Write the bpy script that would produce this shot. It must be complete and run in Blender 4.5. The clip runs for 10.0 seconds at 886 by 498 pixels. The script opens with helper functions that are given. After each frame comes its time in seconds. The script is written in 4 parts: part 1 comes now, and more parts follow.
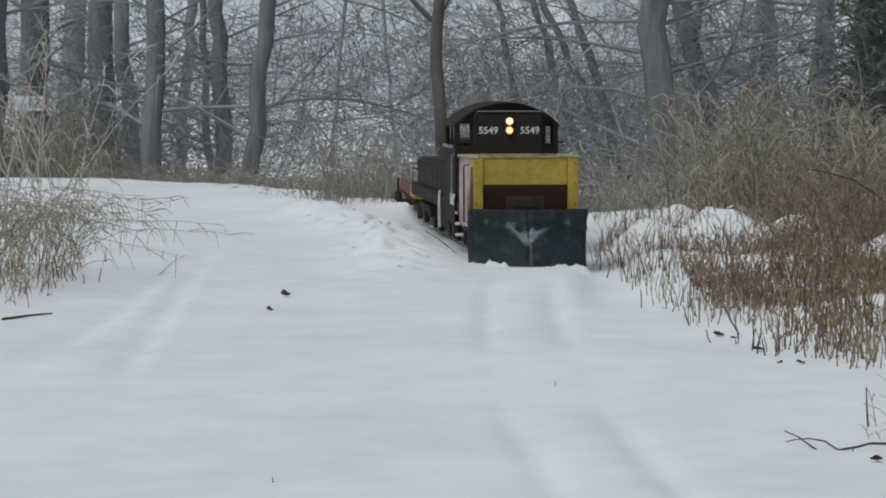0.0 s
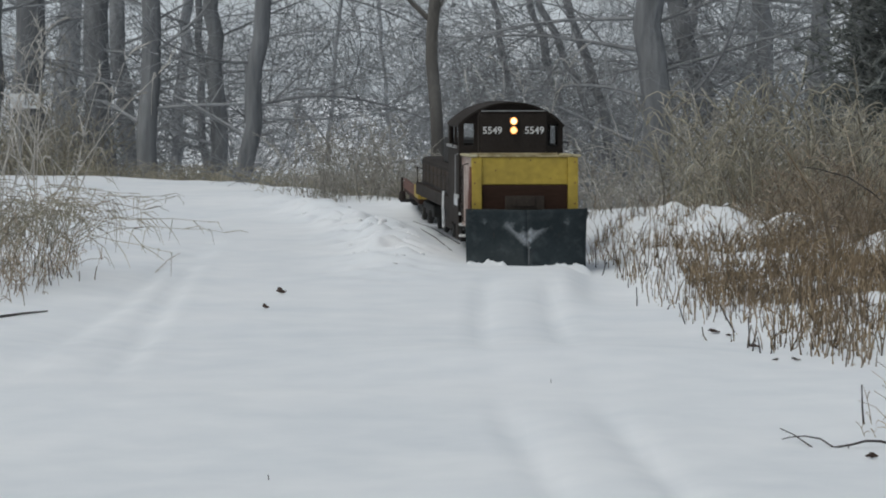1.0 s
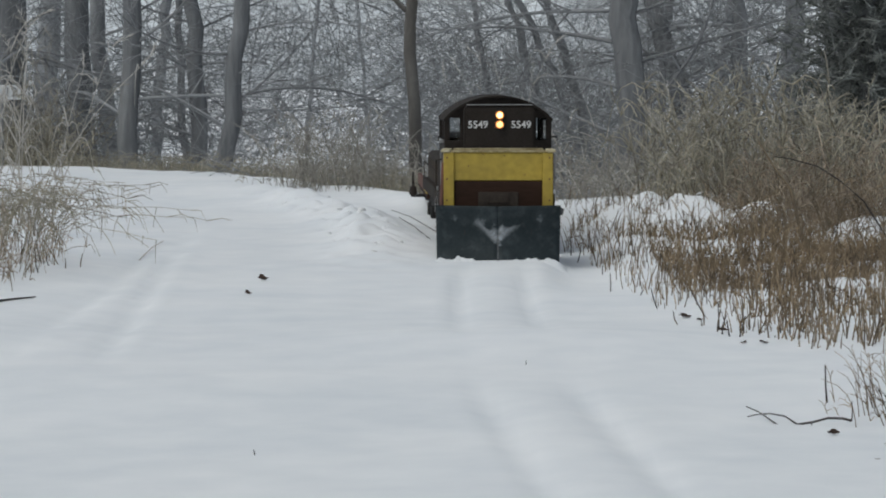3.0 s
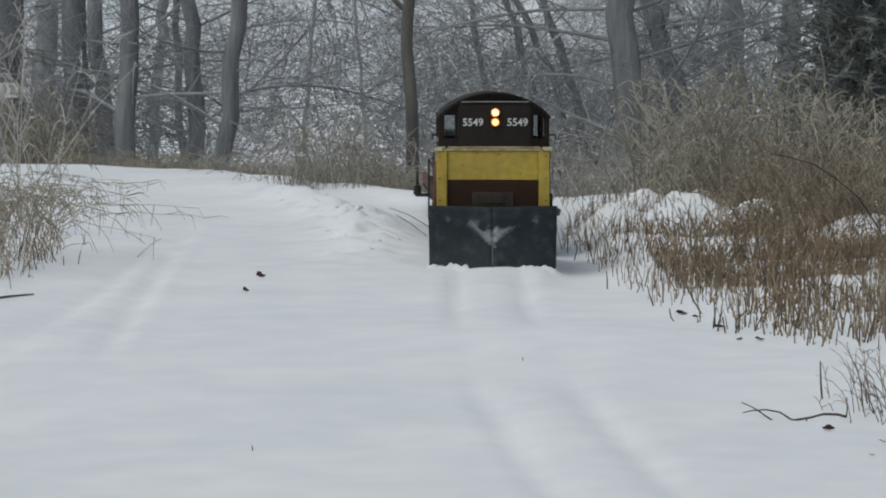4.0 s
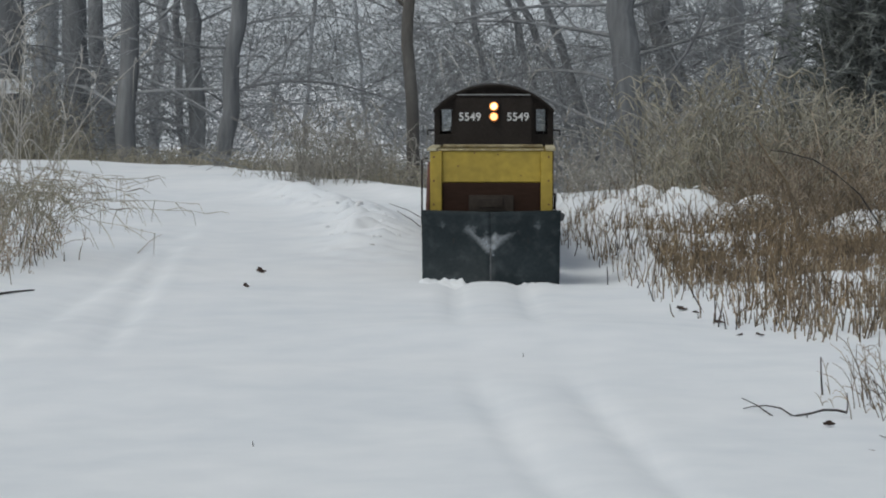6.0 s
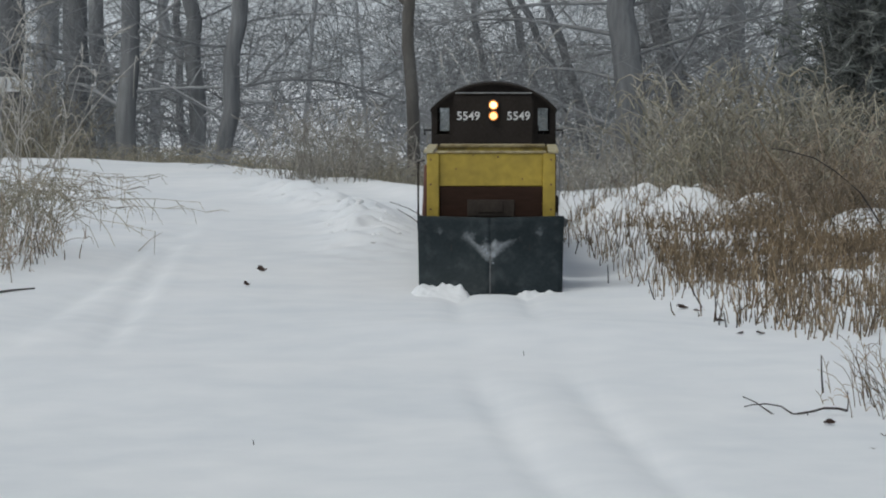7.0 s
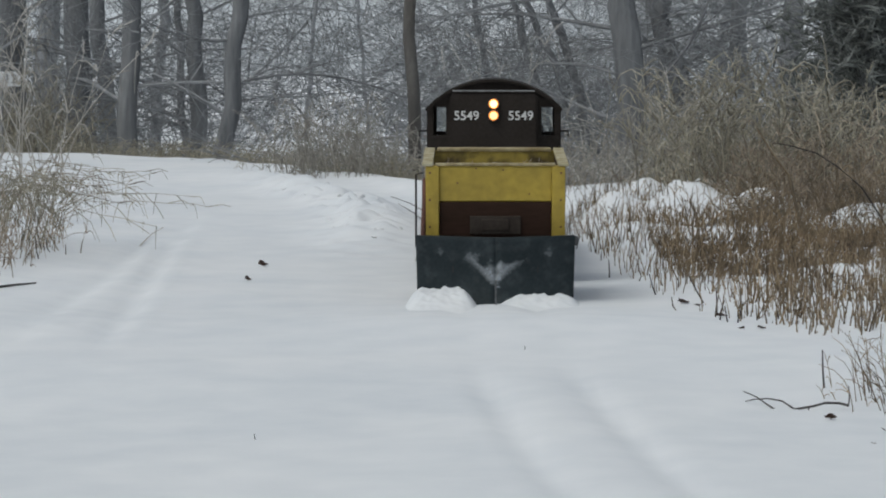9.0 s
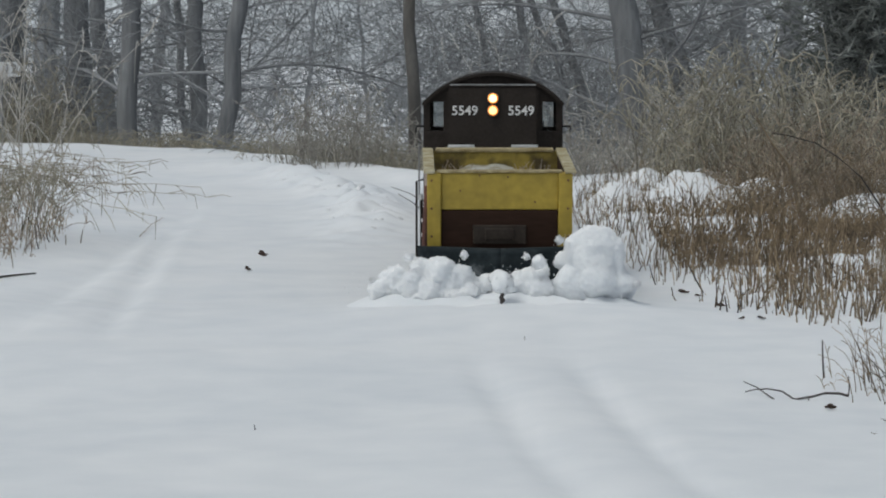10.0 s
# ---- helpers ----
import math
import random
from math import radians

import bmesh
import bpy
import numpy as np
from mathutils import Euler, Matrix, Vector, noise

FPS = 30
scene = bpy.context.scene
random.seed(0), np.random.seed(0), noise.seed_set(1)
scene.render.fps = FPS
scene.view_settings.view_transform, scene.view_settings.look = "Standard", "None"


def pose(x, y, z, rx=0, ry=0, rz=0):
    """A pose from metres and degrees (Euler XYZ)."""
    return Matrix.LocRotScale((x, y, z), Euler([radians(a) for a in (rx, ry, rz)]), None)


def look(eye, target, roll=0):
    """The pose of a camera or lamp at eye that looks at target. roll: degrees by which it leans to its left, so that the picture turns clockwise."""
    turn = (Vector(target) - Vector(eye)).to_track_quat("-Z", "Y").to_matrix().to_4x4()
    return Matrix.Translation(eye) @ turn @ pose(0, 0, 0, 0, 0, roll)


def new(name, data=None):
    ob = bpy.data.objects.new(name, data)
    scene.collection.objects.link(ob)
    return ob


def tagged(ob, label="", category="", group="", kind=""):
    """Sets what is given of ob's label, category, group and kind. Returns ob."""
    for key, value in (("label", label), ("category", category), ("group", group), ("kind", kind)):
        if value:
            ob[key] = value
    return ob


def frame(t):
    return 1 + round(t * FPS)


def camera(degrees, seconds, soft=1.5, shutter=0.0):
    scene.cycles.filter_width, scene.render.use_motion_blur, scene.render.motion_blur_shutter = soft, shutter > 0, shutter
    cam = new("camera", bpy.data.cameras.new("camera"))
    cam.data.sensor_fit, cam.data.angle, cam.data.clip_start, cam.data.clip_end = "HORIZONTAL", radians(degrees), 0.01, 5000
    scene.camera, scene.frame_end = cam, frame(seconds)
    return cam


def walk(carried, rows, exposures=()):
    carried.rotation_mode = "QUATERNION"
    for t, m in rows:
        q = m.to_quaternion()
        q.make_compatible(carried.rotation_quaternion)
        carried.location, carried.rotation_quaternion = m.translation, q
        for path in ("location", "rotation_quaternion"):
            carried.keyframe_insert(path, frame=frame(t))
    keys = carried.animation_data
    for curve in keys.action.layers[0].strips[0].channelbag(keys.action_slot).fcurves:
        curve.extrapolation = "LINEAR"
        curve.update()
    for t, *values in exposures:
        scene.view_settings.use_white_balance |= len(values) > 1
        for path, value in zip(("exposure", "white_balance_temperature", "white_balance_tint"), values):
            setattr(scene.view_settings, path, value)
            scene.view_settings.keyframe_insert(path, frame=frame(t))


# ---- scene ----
cam = camera(18.0, 10.0, soft=1.95, shutter=0.5)
CAMERA_ROWS = [
    (0, pose(0, 0.219, 0.66, 86.278, 0, 0.607)),
    (0.5, pose(0, 0.216, 0.66, 86.233, 0, 0.535)),
    (1, pose(0, 0.218, 0.66, 86.231, 0, 0.517)),
    (1.5, pose(0, 0.164, 0.66, 86.183, 0, 0.395)),
    (2, pose(0, 0.105, 0.66, 86.138, 0, 0.261)),
    (2.5, pose(0, 0.060, 0.66, 86.094, 0, 0.143)),
    (4, pose(0, 0.000, 0.66, 86.018, 0, -0.001)),
    (4.5, pose(0, 0.000, 0.66, 86.002, 0, -0.000)),
    (5, pose(0, 0.000, 0.66, 85.984, 0, 0.001)),
    (5.5, pose(0, 0.000, 0.66, 85.957, 0, 0.006)),
    (7, pose(0, 0.000, 0.66, 85.897, 0, 0.019)),
    (7.5, pose(0, 0.000, 0.66, 85.881, 0, 0.032)),
    (8, pose(0, 0.000, 0.66, 85.867, 0, 0.033)),
    (8.5, pose(0, 0.000, 0.66, 85.844, 0, 0.037)),
    (9, pose(0, 0.000, 0.66, 85.789, 0, 0.043)),
    (9.5, pose(0, 0.000, 0.66, 85.705, 0, 0.040)),
    (10, pose(0, 0.000, 0.66, 85.590, 0, 0.043)),
]
walk(cam, CAMERA_ROWS, exposures=[(0, -0.06, 6420, 5), (10, -0.06, 6420, 5)])

# ---- world, light ----
world = bpy.data.worlds.new("overcast")
scene.world = world
world.use_nodes = True
wn, wl = world.node_tree.nodes, world.node_tree.links
sky = wn.new("ShaderNodeTexSky")
sky.sky_type, sky.sun_disc = "NISHITA", False
sky.sun_elevation, sky.sun_rotation = radians(60), radians(231)
sky.air_density, sky.dust_density = 1.2, 4.0
hsv = wn.new("ShaderNodeHueSaturation")
hsv.inputs["Saturation"].default_value = 0.5
wl.new(sky.outputs[0], hsv.inputs["Color"])
wl.new(hsv.outputs[0], wn["Background"].inputs["Color"])
wn["Background"].inputs["Strength"].default_value = 0.094
sun = new("sun", bpy.data.lights.new("sun", "SUN"))
sun.data.energy, sun.data.angle, sun.data.color = 0.66, radians(32), (1.0, 0.99, 0.97)
sun.matrix_basis = look((-5, -4, 11), (0, 0, 0))


# ---- materials ----
def material(name, base, dark=None, rough=0.7, scale=20.0, bump=0.3, fine=200.0, metal=0.0, spec=0.4, frost=0.0, vary=0.0, stretch=(1, 1, 1), mix=(0.35, 0.65), depth=0.004):
    """Two-scale procedural surface: broad stains, fine grain, relief, and rime on upward faces."""
    m = bpy.data.materials.new(name)
    m.use_nodes = True
    n, l = m.node_tree.nodes, m.node_tree.links
    b = n["Principled BSDF"]
    b.inputs["Roughness"].default_value, b.inputs["Metallic"].default_value = rough, metal
    b.inputs["Specular IOR Level"].default_value = spec
    tc = n.new("ShaderNodeTexCoord")
    mp = n.new("ShaderNodeMapping")
    mp.inputs["Scale"].default_value = stretch
    l.new(tc.outputs["Object"], mp.inputs["Vector"])
    broad, grain = n.new("ShaderNodeTexNoise"), n.new("ShaderNodeTexNoise")
    broad.inputs["Scale"].default_value, broad.inputs["Detail"].default_value = scale, 6
    grain.inputs["Scale"].default_value, grain.inputs["Detail"].default_value = fine, 4
    for t in (broad, grain):
        l.new(mp.outputs[0], t.inputs["Vector"])
    ramp = n.new("ShaderNodeValToRGB")
    dark = dark or tuple(c * 0.6 for c in base)
    ramp.color_ramp.elements[0].position, ramp.color_ramp.elements[1].position = mix
    ramp.color_ramp.elements[0].color, ramp.color_ramp.elements[1].color = (*dark, 1), (*base, 1)
    l.new(broad.outputs[0], ramp.inputs[0])
    speck = n.new("ShaderNodeMixRGB")
    speck.blend_type = "OVERLAY"
    speck.inputs[0].default_value = 0.35
    l.new(ramp.outputs[0], speck.inputs[1])
    l.new(grain.outputs[0], speck.inputs[2])
    colour = speck.outputs[0]
    if vary:
        geo = n.new("ShaderNodeNewGeometry")
        hs = n.new("ShaderNodeHueSaturation")
        rng = n.new("ShaderNodeMapRange")
        rng.inputs["To Min"].default_value, rng.inputs["To Max"].default_value = 1 - vary, 1 + vary
        l.new(geo.outputs["Random Per Island"], rng.inputs[0])
        l.new(rng.outputs[0], hs.inputs["Value"])
        l.new(colour, hs.inputs["Color"])
        colour = hs.outputs[0]
    if frost:
        geo = n.new("ShaderNodeNewGeometry")
        sep = n.new("ShaderNodeSeparateXYZ")
        l.new(geo.outputs["Normal"], sep.inputs[0])
        fr = n.new("ShaderNodeMapRange")
        fr.inputs["From Min"].default_value, fr.inputs["From Max"].default_value = -0.1, 0.9
        fr.inputs["To Max"].default_value = frost
        l.new(sep.outputs["Z"], fr.inputs[0])
        mx = n.new("ShaderNodeMixRGB")
        mx.inputs[2].default_value = (0.72, 0.75, 0.78, 1)
        l.new(fr.outputs[0], mx.inputs[0])
        l.new(colour, mx.inputs[1])
        colour = mx.outputs[0]
    l.new(colour, b.inputs["Base Color"])
    if bump:
        bp = n.new("ShaderNodeBump")
        bp.inputs["Strength"].default_value, bp.inputs["Distance"].default_value = bump, depth
        l.new(grain.outputs[0], bp.inputs["Height"])
        l.new(bp.outputs[0], b.inputs["Normal"])
    return m


def glowing(name, colour, strength):
    m = bpy.data.materials.new(name)
    m.use_nodes = True
    b = m.node_tree.nodes["Principled BSDF"]
    b.inputs["Base Color"].default_value = (*colour, 1)
    b.inputs["Emission Color"].default_value = (*colour, 1)
    b.inputs["Emission Strength"].default_value = strength
    return m


SNOW = material("snow", (0.80, 0.82, 0.84), (0.74, 0.77, 0.80), rough=0.65, scale=1.6, bump=0.05, fine=7, spec=0.25, depth=0.012)
SNOW_LOOSE = material("loose_snow", (0.76, 0.78, 0.80), (0.72, 0.74, 0.76), rough=0.9, scale=12, bump=0.25, fine=90, spec=0.1, depth=0.006)
sb = SNOW_LOOSE.node_tree.nodes["Principled BSDF"]
sb.inputs["Subsurface Weight"].default_value, sb.inputs["Subsurface Scale"].default_value = 1.0, 0.035
sb.inputs["Subsurface Radius"].default_value = (1.0, 1.0, 1.0)
# bark of the far trunks: distance haze put into the colour, plus slight rime
BARK_HAZY = material("hazy_bark", (0.275, 0.285, 0.298), (0.21, 0.218, 0.228), rough=0.95, scale=7, bump=0.5, fine=40, frost=0.05, stretch=(1, 1, 0.2), depth=0.012)
STUCK = material("stuck_snow", (0.32, 0.35, 0.38), (0.16, 0.18, 0.20), rough=0.8, scale=40, bump=0.3, fine=200)
DIRTY_SNOW = material("dirty_snow", (0.46, 0.46, 0.42), (0.24, 0.21, 0.13), rough=0.85, scale=22, bump=0.5, fine=120)
BARK = material("bark", (0.232, 0.238, 0.246), (0.155, 0.160, 0.166), rough=0.95, scale=9, bump=0.9, fine=34, frost=0.03, stretch=(1, 1, 0.16), spec=0.15, depth=0.02)
BARK_WARM = material("bark_young", (0.12, 0.11, 0.098), (0.07, 0.064, 0.058), rough=0.9, scale=7, bump=0.8, fine=60, frost=0.2, stretch=(1, 1, 0.3), depth=0.01)
TWIG = material("bare_twig", (0.278, 0.286, 0.296), (0.21, 0.216, 0.224), rough=0.9, scale=3, bump=0, fine=30, frost=0.01, vary=0.3)
# far twigs: lighter base colour imitates haze, with a little rime on top
TWIG_FAR = material("hazy_far_twig", (0.35, 0.362, 0.379), (0.27, 0.279, 0.292), rough=0.95, scale=3, bump=0, fine=30, frost=0.10, vary=0.25)
STRAW = material("dry_straw", (0.44, 0.36, 0.27), (0.22, 0.17, 0.12), rough=0.85, scale=6, bump=0, fine=60, frost=0.12, vary=0.4)
STRAW_PALE = material("rimed_grass", (0.385, 0.345, 0.255), (0.17, 0.15, 0.105), rough=0.85, scale=5, bump=0, fine=60, frost=0.22, vary=0.4)
STRAW_GREY = material("misted_grass", (0.34, 0.315, 0.27), (0.23, 0.212, 0.182), rough=0.9, scale=5, bump=0, fine=60, frost=0.2, vary=0.3)
REED = material("pale_reed", (0.54, 0.51, 0.46), (0.38, 0.35, 0.31), rough=0.85, scale=5, bump=0, fine=60, frost=0.3, vary=0.2)
STUBBLE = material("stubble", (0.345, 0.262, 0.168), (0.105, 0.078, 0.052), rough=0.9, scale=9, bump=0, fine=60, vary=0.5)
RUST_LEAF = material("rusty_brush", (0.27, 0.205, 0.128), (0.125, 0.094, 0.062), rough=0.9, scale=9, bump=0, fine=60, frost=0.15, vary=0.4)
DEADLEAF = material("dead_leaf", (0.17, 0.11, 0.078), (0.075, 0.05, 0.038), rough=0.85, scale=30, bump=0.5, fine=200)
STICK = material("wet_stick", (0.06, 0.05, 0.045), (0.03, 0.026, 0.024), rough=0.7, scale=30, bump=0.5, fine=200)
NEEDLE = material("juniper_needle", (0.175, 0.186, 0.172), (0.118, 0.126, 0.117), rough=0.9, scale=4, bump=0, fine=40, frost=0.08, vary=0.4)
# pale colour imitates the brightness of mist over far woods
DISTANCE = material("glowing_misty_woods", (0.66, 0.68, 0.70), (0.52, 0.54, 0.56), rough=1.0, scale=0.2, bump=0, fine=4, spec=0.0, stretch=(1, 1, 0.3))
YELLOW = material("yellow_paint", (0.42, 0.305, 0.045), (0.33, 0.24, 0.04), rough=0.55, scale=9, bump=0.2, fine=45, depth=0.002)
YELLOW_WORN = material("worn_yellow_paint", (0.40, 0.34, 0.20), (0.22, 0.17, 0.08), rough=0.65, scale=28, bump=0.5, fine=160, depth=0.002)
RAIL_PALE = material("bleached_rail", (0.46, 0.42, 0.29), (0.28, 0.23, 0.11), rough=0.75, scale=24, bump=0.4, fine=120, depth=0.002)
PLATE = material("brown_plate", (0.052, 0.042, 0.034), (0.034, 0.026, 0.021), rough=0.7, scale=20, bump=0.3, fine=120, spec=0.2)
YELLOW_DIRTY = material("grimy_yellow_paint", (0.33, 0.25, 0.05), (0.08, 0.06, 0.025), rough=0.65, scale=16, bump=0.3, fine=60, depth=0.002, mix=(0.38, 0.58))
BROWN = material("brown_board", (0.044, 0.023, 0.016), (0.027, 0.015, 0.010), rough=0.75, spec=0.12, scale=12, bump=0.3, fine=150, stretch=(0.2, 1, 1), depth=0.002)
PALE_WOOD = material("weathered_side", (0.46, 0.39, 0.36), (0.30, 0.22, 0.19), rough=0.8, scale=14, bump=0.4, fine=120, stretch=(1, 0.3, 1), depth=0.002)
BLACK = material("black_paint", (0.040, 0.034, 0.030), (0.029, 0.024, 0.021), rough=0.7, spec=0.08, scale=8, bump=0.15, fine=120, depth=0.002)
HOOD_BROWN = material("hood_paint", (0.060, 0.045, 0.034), (0.032, 0.026, 0.021), rough=0.7, spec=0.1, scale=14, bump=0.3, fine=110, depth=0.002)
DARK_STEEL = material("dark_steel", (0.046, 0.045, 0.044), (0.028, 0.028, 0.028), rough=0.75, spec=0.1, scale=18, bump=0.3, fine=150, metal=0.0, depth=0.002)
WORN_STEEL = material("worn_steel", (0.13, 0.135, 0.14), (0.07, 0.072, 0.075), rough=0.7, spec=0.2, scale=30, bump=0.3, fine=150, depth=0.002)
BLADE = material("blade_paint", (0.028, 0.037, 0.041), (0.019, 0.026, 0.029), spec=0.15, rough=0.6, scale=12, bump=0.35, fine=120, depth=0.002)


def dust_blade(m):
    """Wind-blown snow in two wings that meet at the prow, broken up by noise."""
    n, l = m.node_tree.nodes, m.node_tree.links
    b = n["Principled BSDF"]

    def op(kind, a, c=0.0, clamp=False):
        q = n.new("ShaderNodeMath")
        q.operation, q.use_clamp = kind, clamp
        for k, v in enumerate((a, c)):
            if isinstance(v, (int, float)):
                q.inputs[k].default_value = v
            else:
                l.new(v, q.inputs[k])
        return q.outputs[0]

    tc, sep = n.new("ShaderNodeTexCoord"), n.new("ShaderNodeSeparateXYZ")
    l.new(tc.outputs["Object"], sep.inputs[0])
    ax = op("ABSOLUTE", sep.outputs["X"])
    no, fine = n.new("ShaderNodeTexNoise"), n.new("ShaderNodeTexNoise")
    no.inputs["Scale"].default_value, no.inputs["Detail"].default_value = 26, 8
    fine.inputs["Scale"].default_value, fine.inputs["Detail"].default_value = 130, 4
    for t in (no, fine):
        l.new(tc.outputs["Object"], t.inputs["Vector"])
    ridge = op("ADD", 0.082, op("MULTIPLY", 0.052, op("POWER", op("DIVIDE", ax, 0.10), 0.6)))
    off = op("ABSOLUTE", op("SUBTRACT", sep.outputs["Z"], op("ADD", ridge, op("MULTIPLY", op("SUBTRACT", no.outputs[0], 0.5), 0.07))))
    width = op("SUBTRACT", 0.050, op("MULTIPLY", ax, 0.15))
    streak = op("MULTIPLY", op("SUBTRACT", 1.0, op("DIVIDE", off, width), True), op("SUBTRACT", 1.12, op("DIVIDE", ax, 0.115), True))
    far = op("ADD", op("ABSOLUTE", op("SUBTRACT", ax, 0.14)), op("ABSOLUTE", op("SUBTRACT", sep.outputs["Z"], 0.145)))
    patch = op("MULTIPLY", op("SUBTRACT", 1.0, op("DIVIDE", far, 0.055), True), 0.5)
    grit = op("ADD", op("MULTIPLY", no.outputs[0], 0.7), op("MULTIPLY", fine.outputs[0], 0.3))
    film = op("MULTIPLY", op("SUBTRACT", no.outputs[0], 0.52, True), 0.22)
    mask = op("ADD", op("MULTIPLY", op("SUBTRACT", op("ADD", op("MAXIMUM", streak, patch), grit), 0.93, True), 1.0), film, True)
    mx = n.new("ShaderNodeMixRGB")
    old = b.inputs["Base Color"].links[0].from_socket
    l.new(mask, mx.inputs[0])
    l.new(old, mx.inputs[1])
    mx.inputs[2].default_value = (0.52, 0.55, 0.58, 1)
    l.new(mx.outputs[0], b.inputs["Base Color"])


dust_blade(BLADE)
GREY_TRIM = material("grey_trim", (0.30, 0.30, 0.30), (0.18, 0.18, 0.18), rough=0.5, scale=20, bump=0.2, fine=150)
WHITE_PAINT = material("white_lettering", (0.78, 0.78, 0.76), (0.66, 0.66, 0.65), rough=0.5, scale=30, bump=0, fine=200)
RED_RUST = material("rusty_red", (0.15, 0.06, 0.042), (0.08, 0.038, 0.03), rough=0.7, scale=20, bump=0.4, fine=120, depth=0.002)
SIGN_WHITE = material("sign_board", (0.62, 0.63, 0.63), (0.50, 0.51, 0.52), rough=0.6, scale=12, bump=0.1, fine=80)
LAMP = glowing("lamp_lens", (1.0, 0.66, 0.30), 2.6)
LAMP_LOW = glowing("dimmer_lamp_lens", (1.0, 0.62, 0.26), 1.7)
# orange halo of the lamp, made as a weak glow
LAMP_HALO = glowing("lamp_halo", (1.0, 0.36, 0.08), 0.45)
GLASS = bpy.data.materials.new("cab_glass")
GLASS.use_nodes = True
gb = GLASS.node_tree.nodes["Principled BSDF"]
gb.inputs["Base Color"].default_value = (0.92, 0.95, 0.96, 1)
gb.inputs["Roughness"].default_value, gb.inputs["Transmission Weight"].default_value, gb.inputs["IOR"].default_value = 0.02, 1.0, 1.1


# ---- mesh helpers ----
def part(name, bm, mat, parent=None, label=""):
    me = bpy.data.meshes.new(name)
    bm.to_mesh(me)
    bm.free()
    me.materials.append(mat)
    ob = new(name, me)
    if parent:
        ob.parent = parent
    if label:
        tagged(ob, label)
    return ob


def raw(name, verts, faces, mat, parent=None, smooth=False):
    me = bpy.data.meshes.new(name)
    me.from_pydata(verts, [], faces)
    me.materials.append(mat)
    if smooth:
        me.polygons.foreach_set("use_smooth", [True] * len(me.polygons))
    me.update()
    ob = new(name, me)
    if parent:
        ob.parent = parent
    return ob


def box(x0, x1, y0, y1, z0, z1, bevel=0.003, bm=None):
    bm = bm or bmesh.new()
    vs = bmesh.ops.create_cube(bm, size=1)["verts"]
    for v in vs:
        v.co = Vector(((x0 + x1) / 2 + v.co.x * (x1 - x0), (y0 + y1) / 2 + v.co.y * (y1 - y0), (z0 + z1) / 2 + v.co.z * (z1 - z0)))
    if bevel:
        edges = list({e for v in vs for e in v.link_edges})
        bmesh.ops.bevel(bm, geom=edges, offset=bevel, segments=2, affect="EDGES", profile=0.5)
    return bm


def rod(points, radius, sides=8, bm=None):
    bm = bm or bmesh.new()
    rings = []
    pts = [Vector(p) for p in points]
    for i, p in enumerate(pts):
        d = (pts[min(i + 1, len(pts) - 1)] - pts[max(i - 1, 0)]).normalized()
        a = d.orthogonal().normalized()
        b = d.cross(a)
        r = radius[i] if isinstance(radius, (list, tuple)) else radius
        rings.append([bm.verts.new(p + (a * math.cos(k * math.tau / sides) + b * math.sin(k * math.tau / sides)) * r) for k in range(sides)])
    for q, s in zip(rings, rings[1:]):
        for k in range(sides):
            bm.faces.new((q[k], q[(k + 1) % sides], s[(k + 1) % sides], s[k]))
    bm.faces.new(rings[0][::-1])
    bm.faces.new(rings[-1])
    return bm


def prism(outline, y0, y1, bm=None, bevel=0.003):
    """An outline in x and z, pushed from y0 to y1."""
    bm = bm or bmesh.new()
    a = [bm.verts.new((x, y0, z)) for x, z in outline]
    b = [bm.verts.new((x, y1, z)) for x, z in outline]
    n = len(outline)
    faces = [bm.faces.new(a), bm.faces.new(b[::-1])]
    for k in range(n):
        faces.append(bm.faces.new((a[k], b[k], b[(k + 1) % n], a[(k + 1) % n])))
    bmesh.ops.recalc_face_normals(bm, faces=faces)
    if bevel:
        rim = [e for f in faces[:2] for e in f.edges]
        bmesh.ops.bevel(bm, geom=rim, offset=bevel, segments=2, affect="EDGES")
    return bm


def disc(x, y, z, radius, depth, axis="Y", sides=20, bm=None):
    bm = bm or bmesh.new()
    turn = {"Y": pose(0, 0, 0, 90), "X": pose(0, 0, 0, 0, 90), "Z": pose(0, 0, 0)}[axis]
    made = bmesh.ops.create_cone(bm, cap_ends=True, segments=sides, radius1=radius, radius2=radius, depth=depth, matrix=Matrix.Translation((x, y, z)) @ turn)
    caps = [f for v in made["verts"] for f in v.link_faces if len(f.verts) > 4]
    rim = list({e for f in caps for e in f.edges})
    bmesh.ops.bevel(bm, geom=rim, offset=min(radius, depth) * 0.15, segments=1, affect="EDGES")
    return bm


